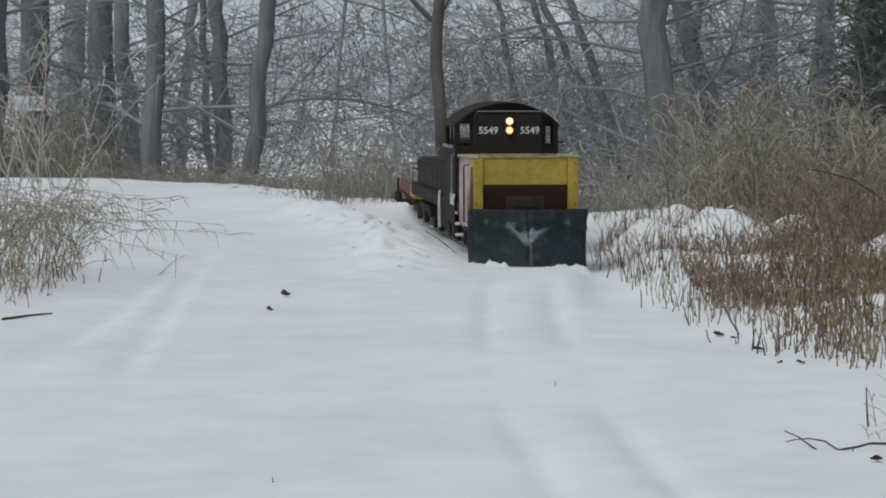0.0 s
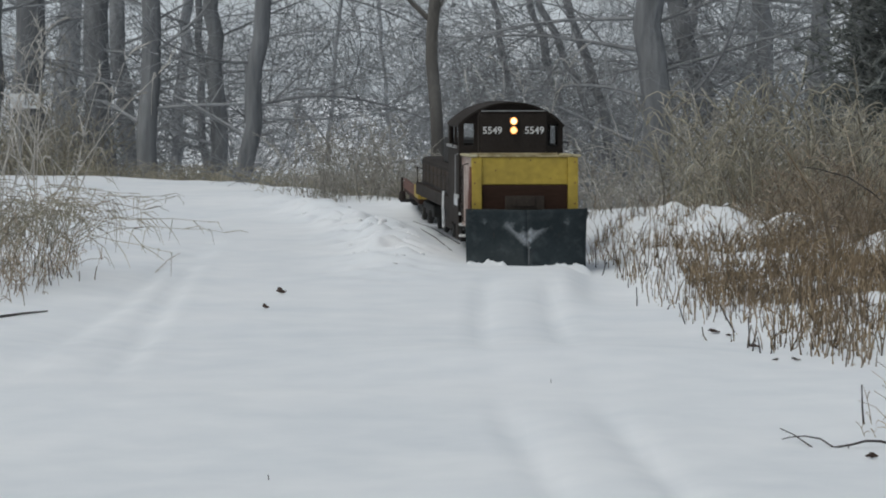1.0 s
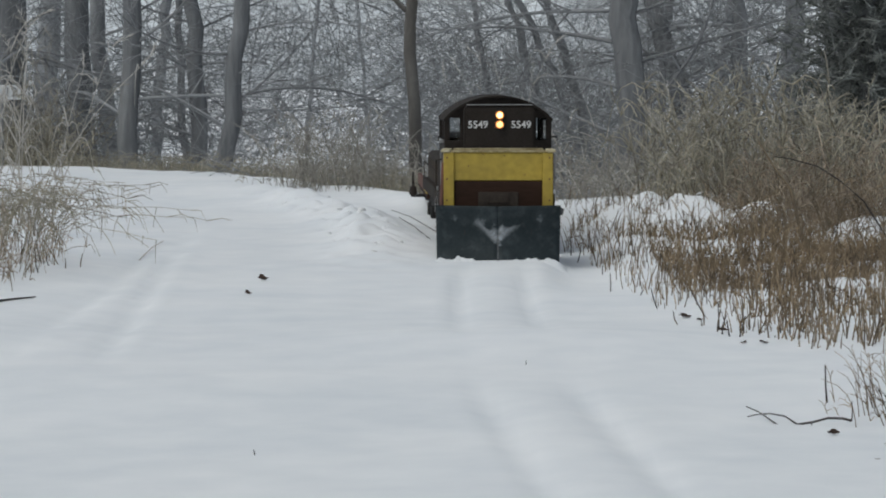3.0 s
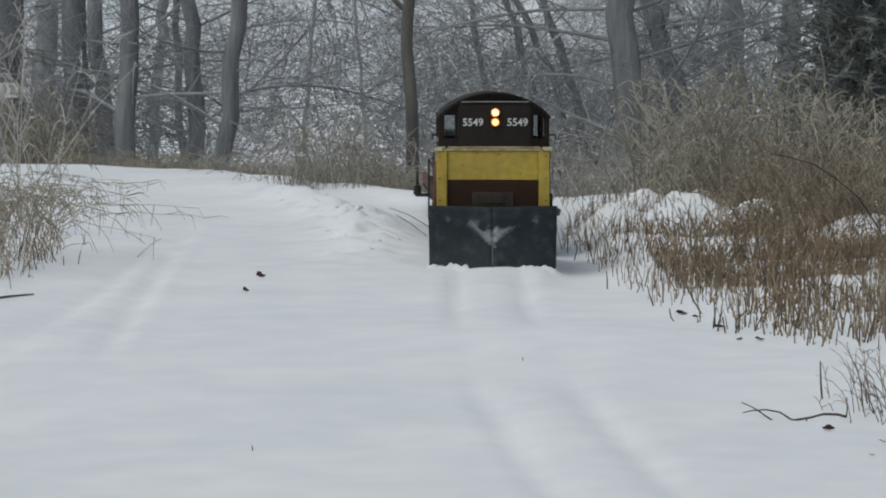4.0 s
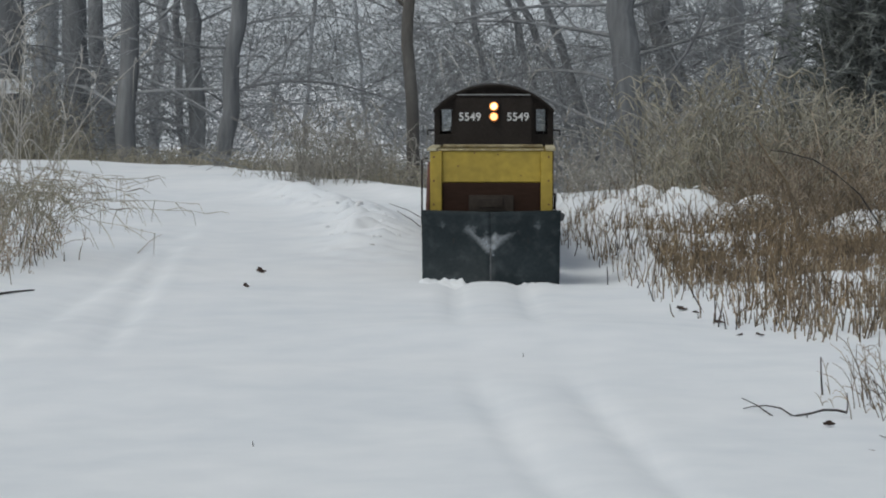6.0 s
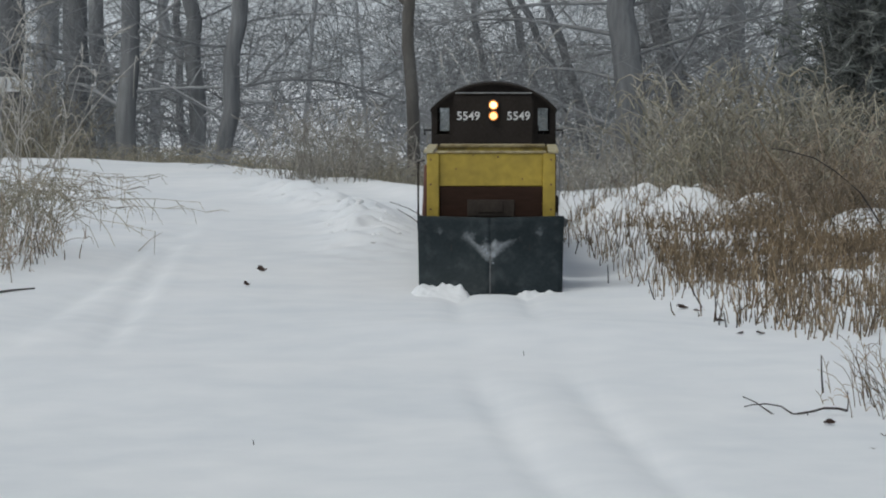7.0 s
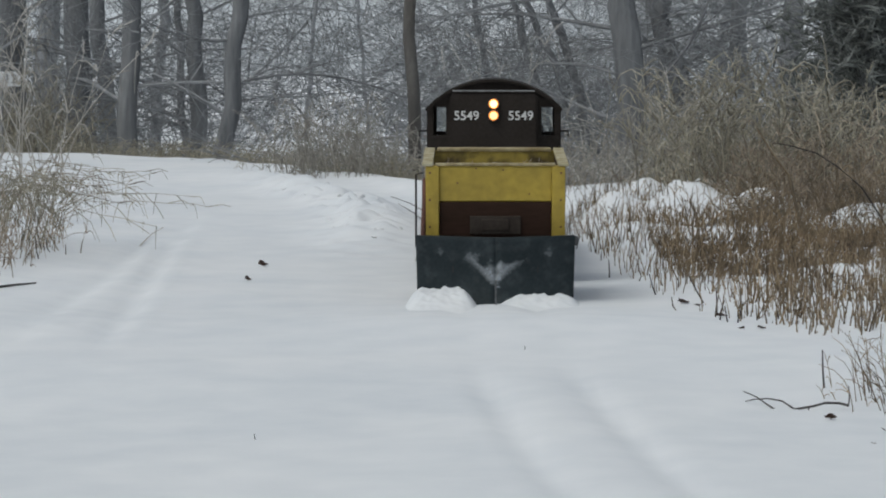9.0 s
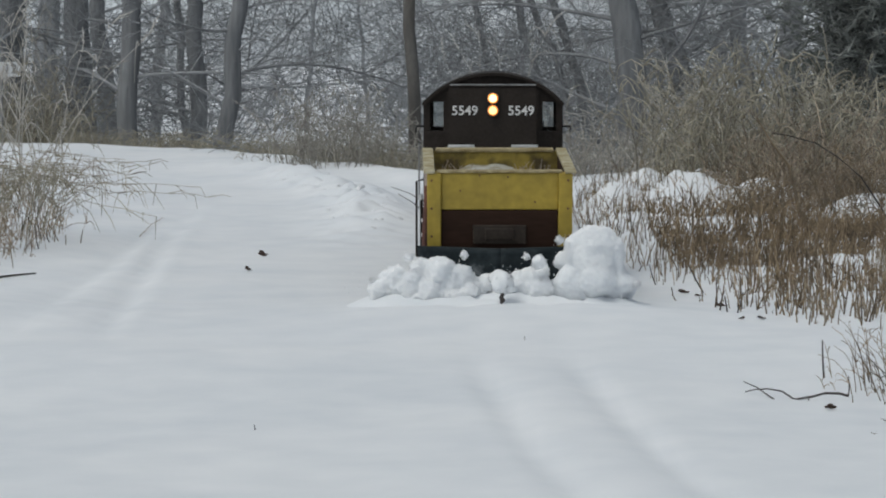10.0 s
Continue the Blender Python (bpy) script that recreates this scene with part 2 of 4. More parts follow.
class Stems:
    """Gathers many tapered stems into one mesh."""

    def __init__(self):
        self.v, self.f = [], []

    def stem(self, pts, r0, r1, sides=3):
        base, n = len(self.v), len(pts)
        for i, p in enumerate(pts):
            d = pts[min(i + 1, n - 1)] - pts[max(i - 1, 0)]
            d.normalize()
            a = Vector((-d.y, d.x, 0)) if abs(d.z) < 0.95 else Vector((1, 0, 0))
            a = (a - d * a.dot(d)).normalized()
            b = d.cross(a)
            r = r0 + (r1 - r0) * i / (n - 1)
            for k in range(sides):
                w = k * math.tau / sides
                self.v.append(p + (a * math.cos(w) + b * math.sin(w)) * r)
        for i in range(n - 1):
            for k in range(sides):
                q = base + i * sides
                self.f.append((q + k, q + (k + 1) % sides, q + sides + (k + 1) % sides, q + sides + k))
        if sides > 3:
            self.f.append(tuple(base + (n - 1) * sides + k for k in range(sides)))
        else:
            self.f.append(tuple(base + (n - 1) * sides + k for k in range(3)))

    def leaf(self, p, way, up, length, width):
        """A thin folded leaf."""
        way, side = way.normalized(), way.cross(up).normalized()
        up = side.cross(way)
        i = len(self.v)
        self.v += [p, p + way * length * 0.5 + side * width / 2 + up * width * 0.25, p + way * length, p + way * length * 0.5 - side * width / 2 + up * width * 0.25, p + way * length * 0.5]
        self.f += [(i, i + 1, i + 4), (i + 1, i + 2, i + 4), (i + 2, i + 3, i + 4), (i + 3, i, i + 4)]

    def made(self, name, mat, parent=None, smooth=True):
        return raw(name, self.v, self.f, mat, parent, smooth)


# ---- ground ----
LATTICE = np.random.RandomState(7).rand(256, 256)


def value_noise(x, y, size):
    u, v = np.asarray(x) / size + 100.37, np.asarray(y) / size + 100.71
    i, j = np.floor(u).astype(int), np.floor(v).astype(int)
    a, b = u - i, v - j
    a, b = a * a * (3 - 2 * a), b * b * (3 - 2 * b)
    q = lambda p, s: LATTICE[p % 256, s % 256]
    return (q(i, j) * (1 - a) + q(i + 1, j) * a) * (1 - b) + (q(i, j + 1) * (1 - a) + q(i + 1, j + 1) * a) * b - 0.5


TRACK_Y = [3.0, 4.4, 5.5, 6.9, 8.1, 9.4, 10.4, 11.4, 13.0, 15.0]
TRACK_X = [0.42, 0.243, 0.165, 0.133, 0.132, 0.175, 0.135, 0.02, -0.35, -1.0]


def track(y):
    return np.interp(y, TRACK_Y, TRACK_X)


CREST_X = [-6.0, -2.5, -1.6, -0.9, -0.4, -0.05, 0.5, 1.5, 6.0]
CREST_Y = [17.6, 17.0, 16.6, 15.2, 14.0, 13.2, 12.6, 12.4, 12.0]


def verge(y):
    return np.interp(y, [5.2, 6.0, 6.34, 6.88, 8.07, 10.0, 12.0], [1.3, 0.96, 0.80, 0.61, 0.53, 0.47, 0.43])


def snow_height(x, y):
    x, y = np.asarray(x, float), np.asarray(y, float)
    near = np.exp(-np.maximum(0, np.hypot(x, y - 9) - 9) / 6)
    z = near * (0.036 * value_noise(x, y, 1.2) + 0.022 * value_noise(x, y, 0.5) + 0.005 * value_noise(x, y, 0.19) + 0.0012 * value_noise(x, y, 0.07))
    # ruts over the two buried rails
    c = track(y)
    fade = np.clip((9.2 - y) / 0.8, 0, 1) * np.interp(y, [3.5, 4.3, 5.3, 5.8, 6.4, 6.9, 7.4, 8.2], [0.45, 0.8, 0.9, 0.15, 0.1, 0.6, 0.9, 1.0])
    for s in (-0.097, 0.097):
        z = z - 0.015 * fade * np.exp(-((x - c - s) / 0.027) ** 2)
    z = z + 0.005 * fade * np.exp(-((x - c) / 0.05) ** 2)
    # the old wheel marks that curve in from the side
    a = np.interp(y, [5.8, 6.5, 7.9, 9.4, 10.7, 12.5], [-0.74, -0.78, -0.85, -0.92, -0.95, -1.3])
    mark = np.clip((y - 5.9) / 0.6, 0, 1) * np.clip((12.0 - y) / 2.0, 0, 1)
    apart = np.interp(y, [6.4, 7.3, 8.1, 9.7], [-0.20, -0.175, -0.12, -0.05])
    rough = 0.7 + 0.9 * value_noise(x, y, 0.16) + 0.7 * value_noise(x, y, 0.07)
    for s, k in ((0.0, 1.0), (apart, 0.9)):
        z = z - 0.013 * k * mark * rough * np.exp(-((x - a - s) / 0.034) ** 2)
        z = z + 0.004 * k * mark * rough * np.exp(-((x - a - s - 0.065) / 0.03) ** 2)
    # swept bank beside the train, and the furrow
    lump = 1 + 0.9 * value_noise(x, y, 0.13) + 1.3 * value_noise(x, y, 0.06)
    bank = np.clip((y - 8.6) / 1.2, 0, 1) * np.clip((14.5 - y) / 2.0, 0, 1)
    z = z + 0.046 * bank * lump * np.exp(-((x - c + 0.42) / 0.15) ** 2)
    z = z - 0.040 * np.clip((y - 7.9) / 0.8, 0, 1) * np.clip((13 - y) / 2, 0, 1) * np.exp(-((x - c - 0.30) / 0.12) ** 4)
    z = z - 0.030 * np.clip((y - 9.3) / 0.8, 0, 1) * np.clip((15 - y) / 2, 0, 1) * np.exp(-((x - c) / 0.20) ** 4)
    # the drift over the line
    z = z + 0.022 * np.exp(-((y - 6.45) / 0.28) ** 2) * np.exp(-((x - 0.1) / 0.5) ** 2)
    # verge with mounds
    over = np.clip((x - verge(y)) / 0.4, 0, 1) * np.clip((y - 5.2) / 1, 0, 1)
    z = z + near * over * (0.03 + 0.05 * value_noise(x, y, 0.24))
    for mx, my, r, h in ((0.655, 10.6, 0.09, 0.065), (0.925, 10.7, 0.11, 0.085), (1.22, 10.6, 0.10, 0.070), (0.50, 11.2, 0.08, 0.045), (0.80, 11.4, 0.09, 0.07), (1.5, 10.0, 0.12, 0.05), (1.08, 11.5, 0.12, 0.07)):
        z = z + 1.25 * h * np.exp(-(np.hypot(x - mx, y - my) / r) ** 2 * 0.9) * (1 + 0.7 * value_noise(x, y, 0.09) + 0.2 * value_noise(x, y, 0.05))
    # the low rise at the left, and the fall behind its edge
    z = z + 0.05 * np.clip((-x - 1.0) / 1.0, 0, 1) * np.clip((y - 6.5) / 1.5, 0, 1) * np.clip((10.5 - y) / 1.5, 0, 1)
    behind = y - np.interp(x, CREST_X, CREST_Y)
    z = z - 0.35 * np.clip(behind / 2.0, 0, 1) ** 1.5
    return z


def at_ground(x, y, dz=0.0):
    return Vector((x, y, float(snow_height(x, y)) + dz))


def build_ground():
    grow = [0.1 * 1.28 ** k for k in range(1, 36)]
    xs = np.concatenate([-3.3 - np.cumsum(grow)[::-1], np.arange(-3.3, 3.3, 0.024), 3.3 + np.cumsum(grow)])
    ys = np.concatenate([3.4 - np.cumsum(grow)[::-1], np.arange(3.4, 17.6, 0.034), 17.6 + np.cumsum(grow)])
    X, Y = np.meshgrid(xs, ys)
    Z = snow_height(X, Y)
    n, m = len(xs), len(ys)
    verts = np.stack([X.ravel(), Y.ravel(), Z.ravel()], 1)
    i = (np.arange(m - 1)[:, None] * n + np.arange(n - 1)[None]).ravel()
    quads = np.stack([i, i + 1, i + n + 1, i + n], 1)
    me = bpy.data.meshes.new("ground")
    me.vertices.add(len(verts))
    me.vertices.foreach_set("co", verts.ravel())
    me.loops.add(quads.size)
    me.loops.foreach_set("vertex_index", quads.ravel())
    me.polygons.add(len(quads))
    me.polygons.foreach_set("loop_start", np.arange(len(quads)) * 4)
    me.polygons.foreach_set("use_smooth", np.ones(len(quads), bool))
    me.update()
    me.validate()
    me.materials.append(SNOW)
    tagged(new("ground", me), "snow-covered ground with faint ruts over buried rails", "ground", kind="structure")


build_ground()


def build_backdrop():
    v, f = [], []
    for k in range(73):
        w = k * math.tau / 72
        for z in (-3, 2, 7, 12):
            v.append((math.cos(w) * 75, 12 + math.sin(w) * 75, z))
    for k in range(72):
        for j in range(3):
            f.append((k * 4 + j, k * 4 + 4 + j, k * 4 + 5 + j, k * 4 + 1 + j))
    # mist light added as a weak glow of the wall itself
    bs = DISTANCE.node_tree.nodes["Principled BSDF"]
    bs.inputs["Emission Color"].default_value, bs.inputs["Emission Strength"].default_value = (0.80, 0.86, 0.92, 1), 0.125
    tagged(raw("backdrop", v, f, DISTANCE, None, True), "pale, faintly glowing wall for far misty winter woods", "backdrop", kind="structure")


build_backdrop()


# ---- the plough wagon ----
def build_plow_wagon():
    wagon = tagged(new("plow_wagon"), "yellow and brown wooden box wagon pushing a dark snow plough", "plow wagon")
    front = part("front_panel", box(-0.146, 0.146, 0.0, 0.016, 0.270, 0.362), YELLOW, wagon)
    part("lower_panel", box(-0.146, 0.146, 0.001, 0.016, 0.120, 0.2685), BROWN, wagon, "dark brown front board")
    plate = part("coupler_plate", box(-0.066, 0.066, -0.006, 0.003, 0.185, 0.232, 0.002), PLATE, wagon)
    part("coupler_pocket", box(-0.036, 0.036, -0.0095, -0.0055, 0.196, 0.224, 0.002), PLATE, plate)
    for s in (-1, 1):
        part("corner_post", box(s * 0.163 - 0.0175, s * 0.163 + 0.0175, -0.010, 0.030, 0.118, 0.362), YELLOW, wagon)
        part("side_panel", box(s * 0.172 - 0.008, s * 0.172 + 0.008, 0.031, 0.42, 0.120, 0.362), PALE_WOOD if s < 0 else BROWN, wagon, "weathered pinkish side board" if s < 0 else "dark brown side board")
        part("top_rail", box(s * 0.175 - 0.014, s * 0.175 + 0.014, -0.014, 0.436, 0.3625, 0.371, 0.002), RAIL_PALE, wagon, "worn pale top rail")
        for y in (0.14, 0.28, 0.405):
            part("side_stake", box(s * 0.1815 - 0.003, s * 0.1815 + 0.003, y - 0.012, y + 0.012, 0.12, 0.36, 0.001), PALE_WOOD if s < 0 else BROWN, wagon)
    part("bottom_lip", box(-0.146, 0.146, -0.013, -0.001, 0.1125, 0.1195, 0.001), WORN_STEEL, wagon, "thin worn grey strip")
    for s in (-1, 1):
        for z in (0.135, 0.205, 0.275, 0.345):
            part("bolt", disc(s * (0.163 + (0.006 if z > 0.2 else -0.005)), -0.0108, z, 0.0028, 0.003, sides=8), RED_RUST, wagon, "small rusty bolt head")
    for x, z in ((-0.098, 0.318), (0.088, 0.290), (0.02, 0.352), (-0.05, 0.356)):
        part("nail_head", disc(x, -0.0008, z, 0.0022, 0.003, sides=8), RED_RUST, wagon)
    part("front_rail", box(-0.155, 0.155, -0.005, 0.018, 0.3625, 0.369, 0.002), YELLOW_WORN, wagon, "worn pale top rail")
    part("rear_panel", box(-0.167, 0.167, 0.404, 0.420, 0.120, 0.366), YELLOW_DIRTY, wagon, "grimy yellow rear board")
    part("rear_rail", box(-0.155, 0.155, 0.400, 0.436, 0.3625, 0.372), YELLOW_WORN, wagon)
    part("wagon_floor", box(-0.167, 0.167, 0.017, 0.403, 0.270, 0.285), BROWN, wagon)
    # snow lying in the box
    random.seed(3)
    bm = bmesh.new()
    n = 14
    grid = [[bm.verts.new((-0.16 + 0.32 * i / n, 0.02 + 0.38 * j / n, 0.294 + 0.024 * math.exp(-((i / n - 0.44) / 0.27) ** 6) * (0.35 + j / n) + random.uniform(0, 0.008))) for i in range(n + 1)] for j in range(n + 1)]
    for j in range(n):
        for i in range(n):
            bm.faces.new((grid[j][i], grid[j][i + 1], grid[j + 1][i + 1], grid[j + 1][i])).smooth = True
    part("snow_load", bm, DIRTY_SNOW, wagon, "thin dirty snow lying in the open box")
    st = Stems()
    for k in range(60):
        p = Vector((random.choice((-0.10, 0.10)) + random.uniform(-0.05, 0.05), random.uniform(0.25, 0.40), 0.31))
        st.stem([p, p + Vector((random.uniform(-0.03, 0.03), random.uniform(-0.02, 0.02), random.uniform(0.005, 0.04)))], 0.0014, 0.0008)
    tagged(st.made("straw_bits", STRAW, wagon), kind="stuff")
    part("underframe", box(-0.13, 0.13, 0.02, 0.50, 0.075, 0.118, 0.004), DARK_STEEL, wagon)
    part("coupler", box(-0.02, 0.02, 0.48, 0.60, 0.085, 0.110, 0.004), DARK_STEEL, wagon)
    for y in (0.11, 0.33):
        ax = part("axle", rod([(-0.13, y, 0.055), (0.13, y, 0.055)], 0.008), DARK_STEEL, wagon)
        for s in (-1, 1):
            part("wheel", disc(s * 0.098, y, 0.055, 0.052, 0.018, "X"), DARK_STEEL, ax)
    # grab irons at the sides
    for s in (-1, 1):
        if s < 0:
            part("grab_iron", rod([(s * 0.188, 0.05, 0.34), (s * 0.206, 0.048, 0.335), (s * 0.206, 0.046, 0.145), (s * 0.188, 0.05, 0.14)], 0.0028, 6), BLACK, wagon)
        part("step", box(s * 0.186 - 0.02, s * 0.186 + 0.02, 0.0, 0.07, 0.112, 0.122, 0.002), DARK_STEEL, wagon)
    part("marker_flag", prism([(0.190, 0.160), (0.212, 0.156), (0.218, 0.176), (0.200, 0.186)], -0.012, -0.004), WORN_STEEL, wagon, "small worn grey plate")
    # red prop behind the blade
    part("blade_prop", rod([(-0.190, -0.012, 0.05), (-0.186, -0.006, 0.20), (-0.180, 0.0, 0.33)], 0.007, 8), RED_RUST, wagon, "rusty red upright rod")
    # the blade: two curved wings that meet at a low prow, nearly straight along the top
    def blade_y(u, w):
        return -0.155 + 0.060 * w + (0.085 - 0.065 * w) * u + 0.026 * math.sin(math.pi * w)

    for s in (-1, 1):
        bm = bmesh.new()
        cols, rws = 12, 14
        front_g, back_g = [], []
        for i in range(cols + 1):
            u = i / cols
            fr, bk = [], []
            for j in range(rws + 1):
                w = j / rws
                z = -0.030 + 0.217 * w + 0.004 * u
                x = s * (0.2005 * u + 0.004 * u * w)
                fr.append(bm.verts.new((x, blade_y(u, w), z)))
                bk.append(bm.verts.new((x, blade_y(u, w) + 0.008, z)))
            front_g.append(fr)
            back_g.append(bk)
        for i in range(cols):
            for j in range(rws):
                for g, flip in ((front_g, s < 0), (back_g, s > 0)):
                    q = (g[i][j], g[i + 1][j], g[i + 1][j + 1], g[i][j + 1])
                    bm.faces.new(q[::-1] if flip else q).smooth = True
        rim = [(i, 0) for i in range(cols)] + [(cols, j) for j in range(rws)] + [(i, rws) for i in range(cols, 0, -1)] + [(0, j) for j in range(rws, 0, -1)]
        for (a, b), (c, d) in zip(rim, rim[1:] + rim[:1]):
            bm.faces.new((front_g[a][b], front_g[c][d], back_g[c][d], back_g[a][b]))
        bmesh.ops.recalc_face_normals(bm, faces=bm.faces)
        wing = part("plow_wing", bm, BLADE, wagon, "curved blue-black plough blade half, dusted with snow")
        part("blade_arm", box(s * 0.10 - 0.012, s * 0.10 + 0.012, -0.07, 0.03, 0.09, 0.115, 0.003), DARK_STEEL, wagon)
        # crumbs of packed snow towards the prow
        random.seed(11 + s)
        bm = bmesh.new()
        for k in range(34):
            v = random.random() ** 1.6
            x = s * (0.006 + 0.06 * v)
            z = 0.080 + 0.045 * v ** 0.7 + random.gauss(0, 0.008) * (1.2 - v)
            r = random.uniform(0.0010, 0.0036) * (1.15 - v)
            bmesh.ops.create_icosphere(bm, subdivisions=1, radius=r, matrix=Matrix.Translation((x, blade_y(abs(x) / 0.2005, (z + 0.03) / 0.217), z)) @ Matrix.Diagonal((1.3, 0.3, 1, 1)))
        tagged(part("stuck_snow", bm, STUCK, wing, "thin grey snow crumbs stuck to the blade"), kind="stuff")
    part("prow_strip", box(-0.0022, 0.0022, -0.158, -0.150, -0.03, 0.085, 0.001), WORN_STEEL, wagon, "thin worn seam at the prow")
    return wagon


plow_wagon = build_plow_wagon()


# ---- the locomotive ----
def text_part(words, size, x, y, z, mat, parent, name="lettering"):
    cu = bpy.data.curves.new(name, "FONT")
    cu.body, cu.size, cu.align_x, cu.align_y, cu.extrude, cu.offset = words, size, "CENTER", "CENTER", 0.0008, size * 0.014
    cu.materials.append(mat)
    ob = new(name, cu)
    ob.matrix_basis = pose(x, y, z, 90)
    ob.parent = parent
    return ob


def arch(half, shoulder, top, flat, n=10):
    """Outline of the roof from one shoulder over the crown to the other."""
    pts = []
    for k in range(n + 1):
        u = k / n
        x = -half + 2 * half * u
        w = abs(x) / half
        z = shoulder + (top - shoulder) * (1 - w ** 2.1) ** 0.85 if w < 1 else shoulder
        pts.append((x, z))
    return pts


def build_locomotive():
    loco = tagged(new("locomotive"), "black miniature diesel locomotive with two lit headlamps", "locomotive")
    # short high nose
    nose_arch = [(-0.124, 0.495), (-0.116, 0.512), (0.116, 0.512), (0.124, 0.495)]
    nose = part("nose_hood", prism([(-0.124, 0.10)] + nose_arch + [(0.124, 0.10)], 0.0, 0.07, bevel=0.006), BLACK, loco)
    part("nose_trim", box(-0.116, 0.116, -0.003, 0.006, 0.5135, 0.5175, 0.001), GREY_TRIM, nose, "thin grey top edge")
    for z in (0.479, 0.446):
        bez = part("headlamp", disc(0, -0.005, z, 0.0170, 0.014), DARK_STEEL, loco, "round lit headlamp")
        # added glowing ring that draws the halo round the lens
        part("halo_ring", disc(0, -0.0095, z, 0.0142, 0.008), LAMP_HALO, bez, "orange glowing ring for the lamp's halo")
        part("lens", disc(0, -0.0125, z, 0.0106, 0.008), LAMP if z > 0.46 else LAMP_LOW, bez, "glowing warm lens")
    for s in (-1, 1):
        text_part("5549", 0.036, s * 0.0765, -0.0012, 0.4445, WHITE_PAINT, loco, "road_number")
    for s in (-1, 1):
        part("step_plate", box(s * 0.086 - 0.036, s * 0.086 + 0.036, -0.022, -0.001, 0.346, 0.353, 0.001), SIGN_WHITE, nose, "snowy pale step plate")
    # cab with openings: built from posts and panels
    y0, y1 = 0.07, 0.44
    for y in (y0, y1 - 0.012):
        for s in (-1, 1):
            a, b = (s * 0.136, s * 0.172) if s > 0 else (s * 0.172, s * 0.136)
            part("cab_panel", box(-0.191 if s < 0 else 0.120, -0.120 if s < 0 else 0.191, y, y + 0.012, 0.10, 0.388, 0.002), BLACK, loco)
            part("cab_post", box(s * 0.1815 - 0.0095, s * 0.1815 + 0.0095, y, y + 0.012, 0.388, 0.472, 0.002), BLACK, loco)
            if y == y0:
                part("window_frame", box(s * 0.128 - 0.008, s * 0.128 + 0.008, y, y + 0.012, 0.388, 0.472, 0.002), BLACK, loco)
            pane = part("window_pane", box(a, b, y + 0.004, y + 0.007, 0.389, 0.467, 0), GLASS, loco, "clear cab window")
            pane.visible_shadow = False
        part("cab_bulkhead", prism(arch(0.191, 0.468, 0.540, 0.1), y, y + 0.012, bevel=0), BLACK, loco)
    part("cab_partition", box(-0.119, 0.119, y1 - 0.012, y1, 0.10, 0.388, 0.002), BLACK, loco)
    part("door_panel", box(-0.07, 0.07, y1 - 0.012, y1, 0.3885, 0.46, 0.002), BLACK, loco)
    roof_o = arch(0.196, 0.462, 0.547, 0.1, 16)
    roof_i = [(x * 0.965, z - 0.008) for x, z in roof_o][::-1]
    part("cab_roof", prism(roof_o + roof_i, y0 - 0.012, y1 + 0.012, bevel=0.001), BLACK, loco)
    for s in (-1, 1):
        side = part("cab_side", box(s * 0.187 - 0.004, s * 0.187 + 0.004, y0 + 0.013, y1 - 0.013, 0.10, 0.388, 0.002), BLACK, loco)
        for y in (y0 + 0.03, y0 + 0.145, y1 - 0.03):
            part("side_post", box(s * 0.187 - 0.004, s * 0.187 + 0.004, y - 0.012, y + 0.012, 0.388, 0.464, 0.001), BLACK, side)
        part("arm_rest", box(s * 0.197 - 0.006, s * 0.197 + 0.006, y0 + 0.05, y1 - 0.05, 0.378, 0.388, 0.002), GREY_TRIM, side)
        part("grab_rail", rod([(s * 0.192, y0 + 0.01, 0.36), (s * 0.203, y0 + 0.005, 0.355), (s * 0.203, y0 + 0.005, 0.20), (s * 0.192, y0 + 0.01, 0.195)], 0.0025, 6), GREY_TRIM, side)
        # steps with pale edges
        for z in (0.06, 0.10, 0.14):
            st = part("cab_step", box(s * 0.165 - 0.03, s * 0.165 + 0.03, 0.02, 0.075, z, z + 0.008, 0.001), DARK_STEEL, loco)
            part("step_edge", box(s * 0.165 - 0.031, s * 0.165 + 0.031, 0.014, 0.0195, z, z + 0.010, 0.001), WHITE_PAINT, st)
        part("step_side", box(s * 0.196 - 0.003, s * 0.196 + 0.003, 0.02, 0.10, 0.05, 0.20, 0.001), BLACK, loco)
        part("step_board", box(s * 0.1985 - 0.004, s * 0.1985 + 0.004, 0.03, 0.13, 0.172, 0.212, 0.001), SIGN_WHITE, loco, "snowy white board by the steps")
        part("brake_rod", rod([(s * 0.190, 0.62, 0.06), (s * 0.192, 0.62, 0.13), (s * 0.190, 0.62, 0.20)], 0.006, 6), SIGN_WHITE, loco, "white painted upright rod")
        part("hand_rail", rod([(s * 0.187, 0.46, 0.18), (s * 0.187, 0.46, 0.25), (s * 0.187, 1.75, 0.25), (s * 0.187, 1.75, 0.18)], 0.003, 6), BLACK, loco)
        part("mirror_bracket", rod([(s * 0.19, y0 + 0.02, 0.40), (s * 0.212, y0 + 0.012, 0.40), (s * 0.212, y0 + 0.012, 0.385)], 0.003, 6), DARK_STEEL, loco)
    # long hood and walkway
    part("frame_deck", box(-0.19, 0.19, -0.02, 1.80, 0.135, 0.185, 0.004), BLACK, loco)
    hood = part("long_hood", prism([(-0.172, 0.186), (-0.172, 0.285), (-0.157, 0.298), (0.157, 0.298), (0.172, 0.285), (0.172, 0.186)], 0.4405, 1.70, bevel=0.004), BLACK, loco)
